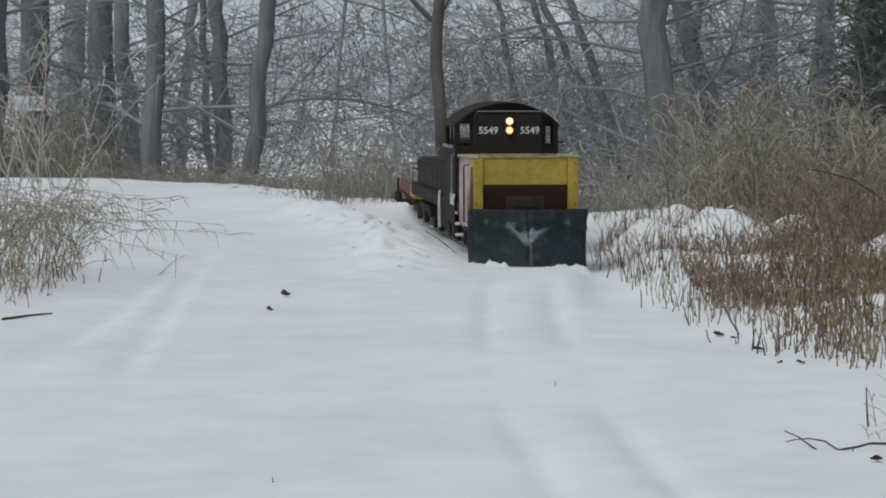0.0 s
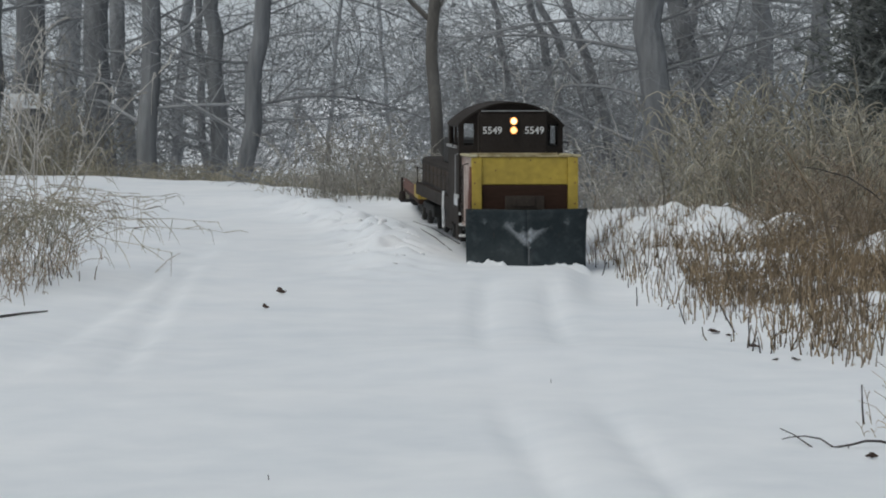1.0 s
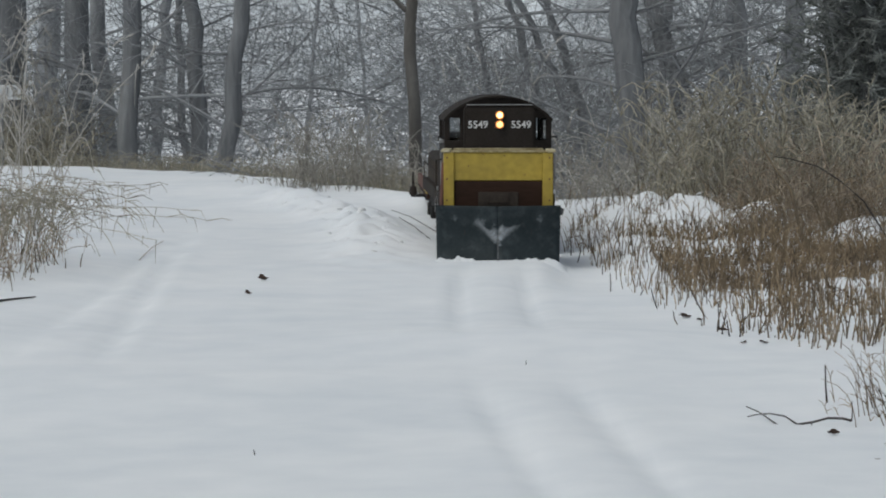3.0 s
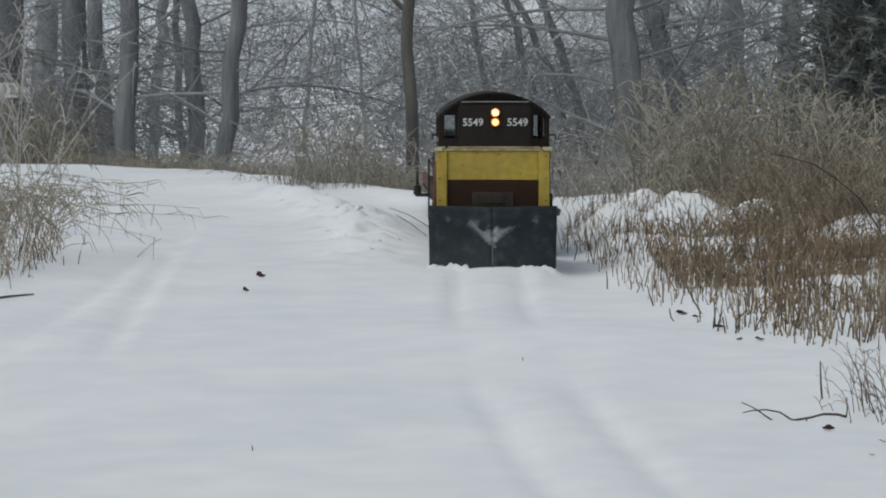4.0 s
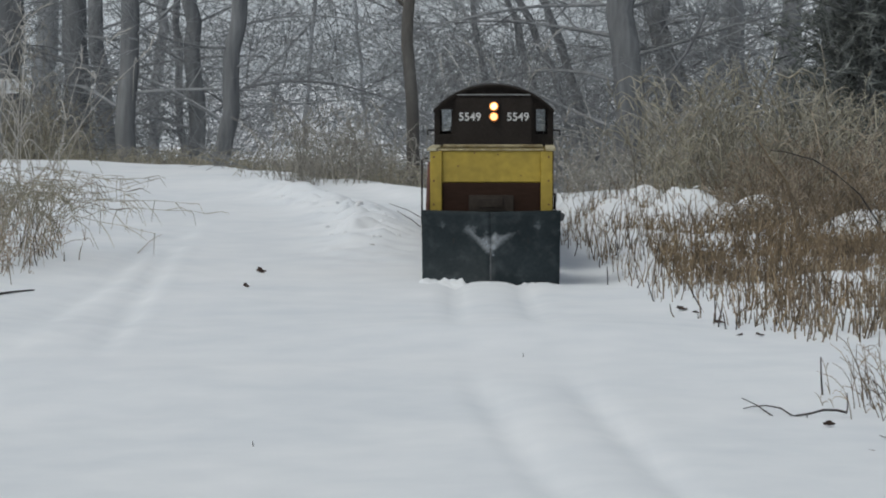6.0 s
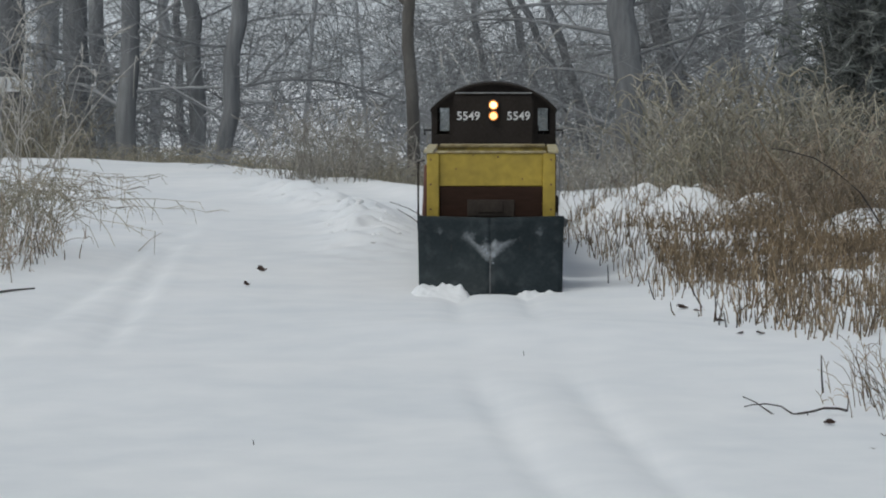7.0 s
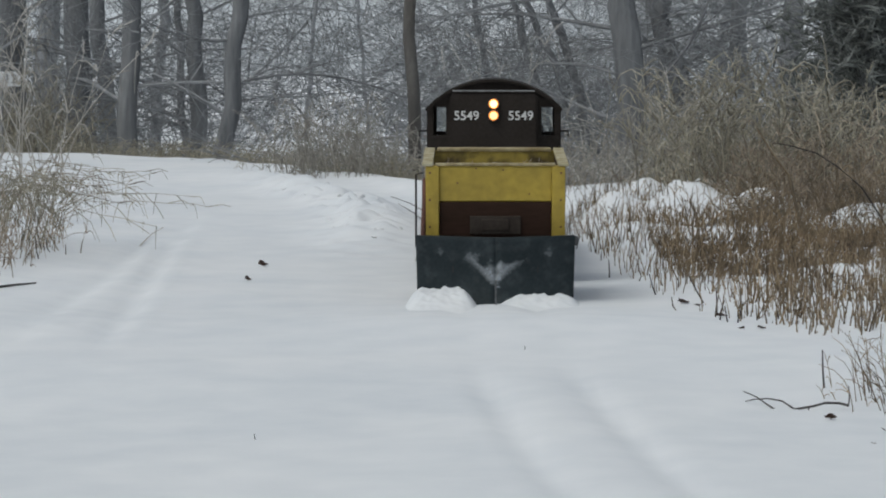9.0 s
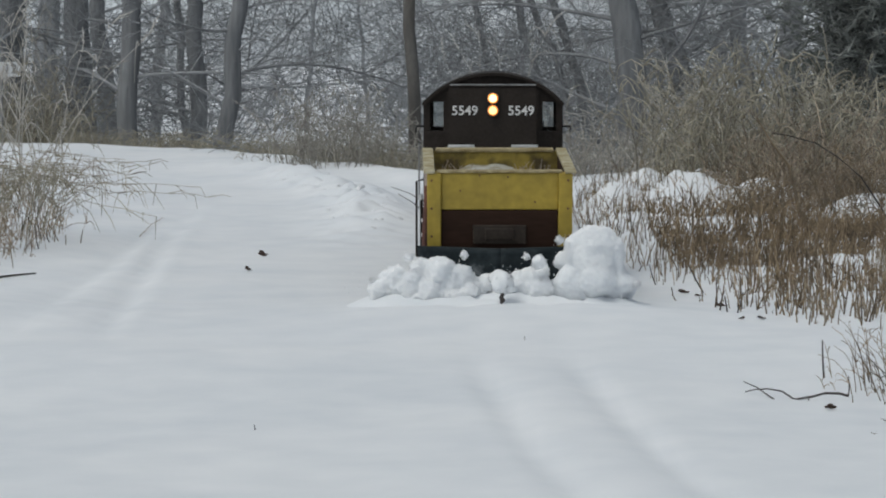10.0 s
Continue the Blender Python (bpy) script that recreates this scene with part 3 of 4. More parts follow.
    for k in range(7):
        for s in (-1, 1):
            part("hood_door", box(s * 0.1735 - 0.0025, s * 0.1735 + 0.0025, 0.56 + k * 0.155, 0.70 + k * 0.155, 0.20, 0.272, 0.001), HOOD_BROWN, hood, "dark brown louvred hood door")
    part("engine_cover", box(-0.150, 0.150, 0.82, 1.02, 0.2985, 0.395, 0.006), DARK_STEEL, hood)
    for y in (0.62, 1.3, 1.55):
        part("roof_fan", disc(0, y, 0.305, 0.075, 0.016, "Z"), DARK_STEEL, hood)
    part("fuel_tank", box(-0.15, 0.15, 0.70, 1.10, 0.04, 0.134, 0.01), BLACK, loco)
    for y in (0.28, 1.50):
        truck = part("truck_frame", box(-0.165, 0.165, y - 0.22, y + 0.22, 0.06, 0.11, 0.006), DARK_STEEL, loco)
        for d in (-0.13, 0.13):
            for s in (-1, 1):
                part("wheel", disc(s * 0.102, y + d, 0.052, 0.056, 0.018, "X"), DARK_STEEL, truck)
                part("axle_box", box(s * 0.168 - 0.01, s * 0.168 + 0.01, y + d - 0.025, y + d + 0.025, 0.035, 0.085, 0.004), DARK_STEEL, truck)
    part("pilot", box(-0.17, 0.17, -0.035, -0.021, 0.03, 0.18, 0.004), BLACK, loco)
    part("coupler", box(-0.02, 0.02, -0.09, -0.034, 0.085, 0.115, 0.004), DARK_STEEL, loco)
    return loco


locomotive = build_locomotive()


def build_tail_wagon():
    w = tagged(new("flat_wagon"), "low yellow and rusty red wagon behind the locomotive", "wagon")
    part("deck", box(-0.17, 0.17, 0.0, 1.2, 0.085, 0.105, 0.004), BROWN, w)
    for s in (-1, 1):
        part("side_board", box(s * 0.165 - 0.008, s * 0.165 + 0.008, 0.02, 0.30, 0.106, 0.160, 0.002), YELLOW, w)
        part("red_side_board", box(s * 0.165 - 0.008, s * 0.165 + 0.008, 0.31, 1.18, 0.106, 0.148, 0.002), RED_RUST, w, "rusty red side board")
    part("end_board", box(-0.156, 0.156, 0.0, 0.014, 0.106, 0.165, 0.002), YELLOW, w)
    part("brake_staff", rod([(-0.215, 0.5, 0.08), (-0.215, 0.5, 0.115), (-0.215, 0.5, 0.12), (-0.215, 0.5, 0.18)], [0.018, 0.014, 0.006, 0.004], 10), BLACK, w, "small black upright lever")
    part("lever_arm", box(-0.225, -0.16, 0.485, 0.515, 0.07, 0.084, 0.002), DARK_STEEL, w)
    for y in (0.25, 0.95):
        truck = part("truck_frame", box(-0.15, 0.15, y - 0.16, y + 0.16, 0.040, 0.084, 0.006), DARK_STEEL, w)
        for d in (-0.09, 0.09):
            for s in (-1, 1):
                part("wheel", disc(s * 0.102, y + d, 0.045, 0.04, 0.018, "X"), DARK_STEEL, truck)
    part("coupler", box(-0.02, 0.02, -0.1, 0.0, 0.060, 0.084, 0.004), DARK_STEEL, w)
    return w


flat_wagon = build_tail_wagon()


# ---- trees ----
def wander(p, way, length, steps, bend, droop=0.0):
    """A smooth arc with a little unrest."""
    pts = [p.copy()]
    d = way.normalized()
    turn = Vector((random.gauss(0, bend), random.gauss(0, bend), random.gauss(0, bend) + droop))
    for k in range(steps):
        d = (d + turn + Vector((random.gauss(0, 1), random.gauss(0, 1), random.gauss(0, 1))) * bend * 0.35).normalized()
        pts.append(pts[-1] + d * (length / steps))
    return pts


def limb(st, p, way, length, r, depth, droop=-0.03, thin=0.0024):
    """A limb that forks to both sides again and again, finer each time."""
    steps = (4, 5, 7, 10)[depth]
    pts = wander(p, way, length, steps, (0.10, 0.09, 0.07, 0.06)[depth], droop)
    st.stem(pts, r, max(r * 0.35, thin * 0.7), 5 if r > 0.006 else 3)
    if not depth:
        return
    count = max(3, round(length * (0, 13, 9, 7)[depth]))
    for k in range(count):
        u = 0.15 + 0.83 * (k + random.random()) / count
        i = min(int(u * steps), steps - 1)
        d = (pts[i + 1] - pts[i]).normalized()
        axis = Vector((random.gauss(0, 0.4), 1, random.gauss(0, 0.4))).normalized()
        turn = random.uniform(0.45, 1.0) * (1 if (k + random.random()) % 2 < 1 else -1)
        sub = Matrix.Rotation(turn, 3, axis) @ d
        limb(st, pts[i].lerp(pts[i + 1], u * steps - i), sub, length * random.uniform(0.30, 0.55) * (1.25 - 0.6 * u), max(r * (1 - 0.6 * u) * 0.55, thin), depth - 1, droop * 0.8, thin)


def build_tree(x, y, lean, width, label, mat=BARK, height=5.5, fork=None, limbs=7, low=0.35, seed=0, curve=0.0, phase=None, reach=0):
    random.seed(seed)
    base = at_ground(x, y, -0.08)
    tree = tagged(new("tree"), label, "tree", group="bare trees of the wood")
    r = width / 2
    n = 30
    trunk = Stems()
    pts = []
    for k in range(n + 1):
        z = height * k / n
        sway = -1.5 * curve * math.exp(-((z - 0.98) / 0.24) ** 2) if phase is not None else curve * math.sin(z * 2.9 + (seed if phase is None else phase)) + random.gauss(0, 0.012)
        pts.append(base + Vector((lean * z + sway, random.gauss(0, 0.02), z)))
    flare = [p for p in pts]
    trunk.stem(flare, r * 1.12, r * 0.55, 10)
    for q in range(10):
        v = trunk.v[q]
        trunk.v[q] = base + (v - base) * 1.35
    if fork:
        for fz, way, fl, fr in fork:
            i = int(fz / height * n)
            b = pts[i].lerp(pts[i + 1], fz / height * n - i)
            trunk.stem(wander(b, Vector(way), fl, 8, 0.07), fr, fr * 0.5, 7)
    trunk.made("trunk", mat, tree)
    st = Stems()
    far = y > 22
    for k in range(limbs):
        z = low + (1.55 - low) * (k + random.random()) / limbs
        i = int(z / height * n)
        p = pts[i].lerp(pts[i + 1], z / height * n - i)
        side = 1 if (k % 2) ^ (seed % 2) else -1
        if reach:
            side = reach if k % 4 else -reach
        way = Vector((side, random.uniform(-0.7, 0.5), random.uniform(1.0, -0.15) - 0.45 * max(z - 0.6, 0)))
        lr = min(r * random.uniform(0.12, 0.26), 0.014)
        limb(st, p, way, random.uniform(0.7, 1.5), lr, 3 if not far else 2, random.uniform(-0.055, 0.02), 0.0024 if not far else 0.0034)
    # far crowns get the twig colour that has haze painted in
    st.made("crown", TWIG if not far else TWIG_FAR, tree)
    return tree


def across(u, y):
    """Sideways place at the distance y for a bearing u."""
    return (u - 784) / 4950 * y


TREES = [
    # bearing at eye level, distance, lean, trunk width, limbs, side that the limbs favour
    (18, 19.0, 0.01, 0.20, 5, 0), (140, 20.0, -0.04, 0.18, 6, 0), (186, 21.5, -0.10, 0.12, 5, 0), (227, 17.8, 0.01, 0.118, 6, 1), (343, 19.0, -0.01, 0.108, 5, 0),
    (404, 17.6, 0.13, 0.102, 9, 1), (80, 24.0, 0.05, 0.19, 4, 0), (318, 21.0, -0.03, 0.055, 3, 0), (278, 26.0, 0.06, 0.10, 3, 0),
    (1024, 18.6, -0.34, 0.060, 7, -1), (990, 19.6, -0.40, 0.050, 7, -1), (1110, 17.2, -0.03, 0.175, 9, 0), (1200, 18.6, -0.27, 0.140, 8, 0), (1322, 18.2, -0.14, 0.105, 7, 0),
    (1392, 21.0, 0.03, 0.15, 4, 0), (1474, 19.0, -0.03, 0.17, 5, 0), (950, 21.0, -0.30, 0.06, 8, -1), (865, 21.5, -0.20, 0.045, 7, -1), (1165, 21.0, 0.10, 0.06, 6, 0),
    (545, 29.0, 0.10, 0.04, 3, 1), (640, 30.0, -0.08, 0.035, 3, 0), (1262, 24.0, 0.12, 0.07, 4, 0),
    (1540, 20.0, -0.02, 0.2, 5, 0), (-60, 18.0, 0.04, 0.2, 4, 0), (1630, 19.0, -0.03, 0.2, 4, 0),
]
for k, (u, y, lean, width, limbs, reach) in enumerate(TREES):
    wood = "broad grey-barked tree with pale bare limbs" if width > 0.16 else "slim grey-barked tree with pale bare twigs"
    # trunks past 22 m take the bark with haze in its colour
    build_tree(across(u, y) - lean * 0.7, y, lean, width, wood, BARK if y < 22 else BARK_HAZY, limbs=limbs, seed=20 + k, curve=0.010, reach=reach)
build_tree(across(731, 14.6), 14.6, -0.004, 0.064, "slender brownish young tree forking above the grass", BARK_WARM, height=4.0, limbs=2, low=1.25, seed=5, curve=0.020, phase=-0.2,
           fork=[(1.12, (-0.75, 0, 0.6), 1.2, 0.015), (1.14, (0.5, 0.1, 0.9), 1.0, 0.008)])


def build_thicket(name, label, count, u0, u1, y0, y1, h0, h1, r, seed, mat=TWIG, arching=0.25):
    """Tangled bare shoots over a stretch of ground."""
    random.seed(seed)
    st = Stems()
    for k in range(count):
        y = random.uniform(y0, y1)
        x = across(random.uniform(u0, u1), y)
        p = at_ground(x, y, -0.03)
        a = random.uniform(0, math.tau)
        h = random.uniform(h0, h1)
        way = Vector((math.cos(a) * arching * 2, math.sin(a) * arching, 1))
        pts = wander(p, way, h, 6, 0.09, -0.06)
        st.stem(pts, r * random.uniform(0.6, 1.3), 0.0018, 3)
        for j in range(5):
            i = random.randint(1, 5)
            b = random.uniform(0, math.tau)
            sub = wander(pts[i], Vector((math.cos(b), 0.5 * math.sin(b), random.uniform(-0.2, 0.8))), h * random.uniform(0.25, 0.6), 4, 0.10, -0.05)
            st.stem(sub, r * 0.45, 0.0014, 3)
            for q in range(2):
                m = sub[random.randint(1, 3)]
                b = random.uniform(0, math.tau)
                st.stem(wander(m, Vector((math.cos(b), 0.4, random.uniform(-0.3, 0.7))), h * 0.22, 3, 0.12), r * 0.3, 0.0012, 3)
    return tagged(st.made(name, mat), label, "brush", kind="stuff")


build_thicket("brushwood", "dark tangle of bare shoots between the trunks", 115, -80, 415, 18.0, 22.0, 0.6, 2.0, 0.0055, 61, arching=0.5)
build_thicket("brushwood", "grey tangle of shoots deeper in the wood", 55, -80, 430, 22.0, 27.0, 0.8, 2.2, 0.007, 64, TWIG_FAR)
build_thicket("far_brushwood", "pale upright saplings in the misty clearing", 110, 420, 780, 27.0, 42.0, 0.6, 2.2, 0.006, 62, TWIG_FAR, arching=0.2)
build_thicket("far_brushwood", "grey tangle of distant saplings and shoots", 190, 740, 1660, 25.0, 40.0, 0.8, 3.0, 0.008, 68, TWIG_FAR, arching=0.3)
build_thicket("brushwood", "low dense grey bushes behind the grass edge", 150, 400, 1120, 15.4, 18.5, 0.2, 0.55, 0.004, 63, arching=0.8)
build_thicket("brushwood", "dense grey shoots beyond the young tree", 190, 740, 1080, 16.8, 21.0, 0.5, 1.6, 0.005, 65, arching=0.6)
build_thicket("brushwood", "dense grey shoots among the broad trunks", 130, 1060, 1600, 17.5, 21.0, 0.5, 1.7, 0.005, 66, arching=0.5)


def build_grass(name, label, count, place, h0, h1, r, lean, mat, seed, heads=0.0, droop=0.35, blades=1, loose=0.11):
    """Dry stalks with arching tips, some with feathery seed heads."""
    random.seed(seed)
    st = Stems()
    for k in range(count):
        x, y = place()
        p = at_ground(x, y, -0.015)
        h = random.uniform(h0, h1)
        way = Vector((random.gauss(lean, loose), random.gauss(0, loose), 1)).normalized()
        out = Vector((random.gauss(lean, 0.5), random.gauss(0, 0.3), 0))
        pts = []
        for i in range(6):
            u = i / 5
            pts.append(p + way * h * u + out * droop * h * u ** 3 - Vector((0, 0, droop * h * 0.5 * u ** 4)))
        st.stem(pts, r, r * 0.4, 3)
        for b in range(blades):
            q = pts[random.randint(1, 3)]
            side = Vector((random.gauss(0, 0.6), random.gauss(0, 0.4), random.uniform(0.5, 1.4))).normalized()
            ln = h * random.uniform(0.2, 0.45)
            st.stem([q, q + side * ln * 0.5, q + side * ln * 0.85 - Vector((0, 0, ln * 0.15)), q + side * ln - Vector((0, 0, ln * 0.45))], r * 0.8, r * 0.25, 3)
        if random.random() < heads:
            tip, d = pts[-1], (pts[-1] - pts[-2]).normalized()
            for j in range(9):
                s = Vector((random.gauss(0, 0.4), random.gauss(0, 0.3), random.gauss(0, 0.3)))
                q = tip + d * 0.012 * j
                st.stem([q, q + (d + s) * 0.03], r * 0.9, r * 0.3, 3)
    return tagged(st.made(name, mat), label, "grass", kind="stuff")


def zone(u0, u1, y0, y1, power=1.0):
    def place():
        y = y0 + (y1 - y0) * random.random() ** power
        return across(random.uniform(u0, u1), y), y
    return place


def stubble_zone():
    while True:
        y = random.uniform(6.05, 10.9)
        x = 0.43 + 1.47 * random.random() ** 1.25
        e = float(verge(y))
        if x < e + random.random() ** 3 * 0.25:
            continue
        if value_noise(x, y, 0.33) + random.uniform(-0.35, 0.35) > -0.26:
            return x, y


def clumps(x0, x1, y0, y1, count, seed):
    """Places gathered in small tufts."""
    rnd = random.Random(seed)
    tufts = [(rnd.uniform(x0, x1), rnd.uniform(y0, y1)) for k in range(count)]

    def place():
        x, y = random.choice(tufts)
        return max(random.gauss(x, 0.03), float(verge(y)) - 0.02), random.gauss(y, 0.06)
    return place


def crest_zone():
    x = random.uniform(-2.7, 0.15)
    return x, float(np.interp(x, CREST_X, CREST_Y)) + random.uniform(0.0, 0.9)


def build_leafy_grass(name, label, count, place, h0, h1, r, mat, seed, leaves=5, leaf=(0.08, 0.22), loose=0.2, heads=0.5):
    """Tall plants: a bending stalk, long leaves that arch over and hang, a drooping head."""
    random.seed(seed)
    st = Stems()
    for k in range(count):
        x, y = place()
        p = at_ground(x, y, -0.015)
        h = random.uniform(h0, h1)
        pts = wander(p, Vector((random.gauss(0, loose), random.gauss(0, loose), 1)), h, 6, 0.06, -0.01)
        st.stem(pts, r, r * 0.5, 3)
        for j in range(leaves):
            q = pts[random.randint(1, 6)]
            a = random.uniform(0, math.tau)
            out, ln = Vector((math.cos(a), 0.6 * math.sin(a), 0)), random.uniform(*leaf)
            rise, hang = random.uniform(0.5, 1.5), random.uniform(0.6, 1.8)
            blade = [q + out * ln * (0.75 * u - 0.15 * u ** 3) + Vector((0, 0, ln * (rise * u - hang * u ** 2.2))) for u in (0, 0.25, 0.5, 0.75, 1)]
            st.stem(blade, r * 1.15, r * 0.3, 3)
        if random.random() < heads:
            d = (pts[-1] - pts[-2]).normalized()
            lean = Vector((random.gauss(0, 0.7), 0, -0.2))
            tip = pts[-1]
            for j in range(10):
                d = (d + lean * 0.10).normalized()
                tip = tip + d * 0.011
                st.stem([tip, tip + (d + Vector((random.gauss(0, 0.4), random.gauss(0, 0.3), random.gauss(0, 0.3)))) * 0.028], r * 0.8, r * 0.3, 3)
    return tagged(st.made(name, mat), label, "grass", kind="stuff")


build_grass("stubble", "cut tan grass stubble standing out of the snow", 3900, stubble_zone, 0.015, 0.10, 0.0021, 0.0, STUBBLE, 71, droop=0.10, blades=0, loose=0.15)
build_grass("stubble", "longer thick stubble at the edge of the snow", 240, clumps(0.76, 1.40, 6.3, 7.4, 44, 8), 0.05, 0.125, 0.0027, 0.02, STUBBLE, 88, droop=0.12, blades=1, loose=0.16)
build_grass("stubble", "pale straw stubble at the edge of the snow", 190, clumps(0.85, 1.40, 6.25, 7.3, 34, 9), 0.04, 0.12, 0.0024, 0.02, STRAW, 82, droop=0.15, blades=1, loose=0.2)
build_grass("dry_grass", "matted tan grass band between the stubble", 3000, lambda: (random.uniform(0.66, 1.9), random.gauss(8.45, 0.42)), 0.04, 0.115, 0.0018, 0.05, STUBBLE, 72, droop=0.3, loose=0.24)
build_grass("dry_grass", "thin tan grass nearer the mounds", 900, lambda: (random.uniform(0.70, 1.9), random.gauss(9.7, 0.45)), 0.03, 0.11, 0.0018, 0.1, STUBBLE, 91, droop=0.5, loose=0.35)
build_grass("dry_grass", "thin dark and tan stalks among the snow mounds", 330, zone(985, 1400, 9.8, 11.6), 0.04, 0.16, 0.0017, 0.0, STUBBLE, 90, droop=0.3, blades=1, loose=0.28)
build_leafy_grass("tall_grass", "tall rimed tan grass with bent tips and hanging leaves", 140, zone(1120, 1500, 10.8, 13.0), 0.18, 0.46, 0.0027, STRAW_PALE, 73, leaves=6, leaf=(0.10, 0.26))
build_leafy_grass("tall_grass", "tall pale stalks with frosted drooping leaves", 66, zone(1190, 1500, 10.6, 13.0), 0.32, 0.58, 0.0031, STRAW_PALE, 87, leaves=8, leaf=(0.10, 0.30), heads=0.8)
build_leafy_grass("tall_grass", "rimed grey grass behind the snow mounds", 210, zone(985, 1330, 11.8, 14.5), 0.10, 0.36, 0.0024, STRAW_GREY, 74, leaves=5, leaf=(0.06, 0.18), loose=0.35)
build_leafy_grass("tall_grass", "few frosted stalks before the dark evergreen", 34, zone(1480, 1640, 10.6, 13.0), 0.2, 0.5, 0.0026, STRAW_PALE, 92, leaves=6, leaf=(0.10, 0.26))
build_leafy_grass("rusty_grass", "rust-brown dead weeds at the foot of the tall grass", 280, zone(1310, 1640, 9.6, 11.6), 0.08, 0.30, 0.0019, RUST_LEAF, 75, leaves=5, leaf=(0.05, 0.16), loose=0.45, heads=0.1)
build_leafy_grass("tall_grass", "tan curled grass among the rusty weeds", 120, zone(1260, 1640, 9.9, 11.8), 0.08, 0.34, 0.0020, STRAW, 89, leaves=6, leaf=(0.06, 0.18), loose=0.35, heads=0.3)
build_grass("edge_grass", "short grey-tan grass along the far snow edge", 1500, crest_zone, 0.05, 0.22, 0.0024, 0.1, STRAW_PALE, 76, droop=0.9, loose=0.4)
build_leafy_grass("edge_grass", "soft misted tan weeds below the young tree", 260, lambda: (across(random.gauss(630, 80), 14.8), 13.7 + abs(random.gauss(0.7, 0.6))), 0.10, 0.40, 0.0022, STRAW_GREY, 77, leaves=5, leaf=(0.05, 0.15), loose=0.3, heads=0.4)
build_leafy_grass("reed_grass", "tall pale reed grass with feathery heads", 34, zone(-60, 120, 16.9, 18.2), 0.4, 0.9, 0.0028, STRAW_GREY, 78, leaves=5, leaf=(0.1, 0.3))
build_leafy_grass("reed_grass", "soft tan grass clump beyond the bank", 230, zone(-80, 135, 17.0, 19.0), 0.15, 0.50, 0.0030, STRAW_PALE, 79, leaves=5, leaf=(0.08, 0.22), loose=0.35)
build_leafy_grass("reed_grass", "tall pale stalks with feathery rimed heads", 20, lambda: (across(random.uniform(-60, 70), 10.2), random.uniform(9.9, 10.6)), 0.45, 0.82, 0.0029, REED, 85, leaves=4, leaf=(0.12, 0.28), heads=1.0)
build_leafy_grass("reed_grass", "few tall pale weed stalks behind the line", 6, lambda: (across(random.uniform(850, 915), 12.6), random.uniform(12.4, 12.8)), 0.50, 0.72, 0.0020, REED, 86, leaves=3, heads=1.0, loose=0.12)
build_leafy_grass("left_grass", "tan dry grass clump beside the old wheel marks", 90, lambda: (-1.22 - abs(random.gauss(0, 0.20)), random.uniform(7.9, 9.1)), 0.03, 0.21, 0.0015, STRAW, 80, leaves=4, leaf=(0.03, 0.10), loose=0.26, heads=0.2)


def sweep_stalks():
    """Long lodged stalks of the clump: up a little, then flat out over the snow."""
    random.seed(81)
    st = Stems()
    for k in range(78):
        y = random.uniform(8.2, 9.0)
        foot = at_ground(random.uniform(-1.60, -1.22), y, -0.01)
        rise = random.uniform(0.15, 0.28)
        ln = random.uniform(0.06, 0.27) if k % 12 else random.uniform(0.34, 0.50)
        tilt = random.gauss(0.02, 0.10)
        sag = random.uniform(0.0, 0.16)
        pts = [foot, foot + Vector((0.03, 0, rise * 0.6))]
        for u in (0.15, 0.35, 0.55, 0.75, 0.9, 1.0):
            pts.append(foot + Vector((0.04 + ln * u, random.gauss(0, 0.004), rise * (0.6 + min(0.4, u * 1.2)) + ln * (tilt * u - sag * u ** 2.5) + random.gauss(0, 0.003))))
        for q in pts[1:]:
            q.z = max(q.z, float(snow_height(q.x, q.y)) + 0.004)
        st.stem(pts, 0.0014, 0.0007, 3)
        for j in range(5):
            q = pts[random.randint(2, 7)]
            w = Vector((random.uniform(-0.02, 0.05), 0, random.uniform(-0.5, 0.15) * 0.08))
            st.stem([q, q + w, q + w * 1.6 - Vector((0, 0, random.uniform(0.0, 0.05)))], 0.0015, 0.0006, 3)
    tagged(st.made("bent_stalks", STRAW_PALE), "long tan stalks bent low over the snow", "grass", kind="stuff")


sweep_stalks()


def build_juniper(u, y, seed):
    random.seed(seed)
    x = across(u, y)
    base = at_ground(x, y, -0.05)
    tree = tagged(new("juniper"), "dark evergreen juniper at the wood's edge", "evergreen tree")
    t = Stems()
    trunk = [base + Vector((0, 0, 2.6 * k / 6)) for k in range(7)]
    t.stem(trunk, 0.06, 0.02, 8)
    t.made("trunk", BARK, tree)
    st = Stems()
    for k in range(640):
        z = random.uniform(0.10, 1.8)
        a = random.uniform(0, math.tau)
        reach = (0.75 - 0.22 * z) * random.uniform(0.55, 1.1)
        p = base + Vector((0, 0, z))
        way = Vector((math.cos(a), math.sin(a), random.uniform(0.0, 0.6)))
        pts = wander(p, way, max(reach, 0.1), 4, 0.12)
        st.stem(pts, 0.006, 0.002, 3)
        for j in range(16):
            i = random.randint(1, 4)
            d = Vector((random.gauss(0, 1), random.gauss(0, 1), random.gauss(0.3, 0.8))).normalized()
            q = pts[i]
            st.stem([q, q + d * random.uniform(0.03, 0.10)], 0.006, 0.001, 3)
    st.made("crown", NEEDLE, tree)


build_juniper(1530, 14.5, 91)
build_juniper(1640, 15.5, 92)


build_thicket("frosted_weed", "pale frost-feathered weed above the tall grass", 9, 1225, 1310, 11.9, 12.6, 0.42, 0.58, 0.0028, 94, REED, arching=0.3)
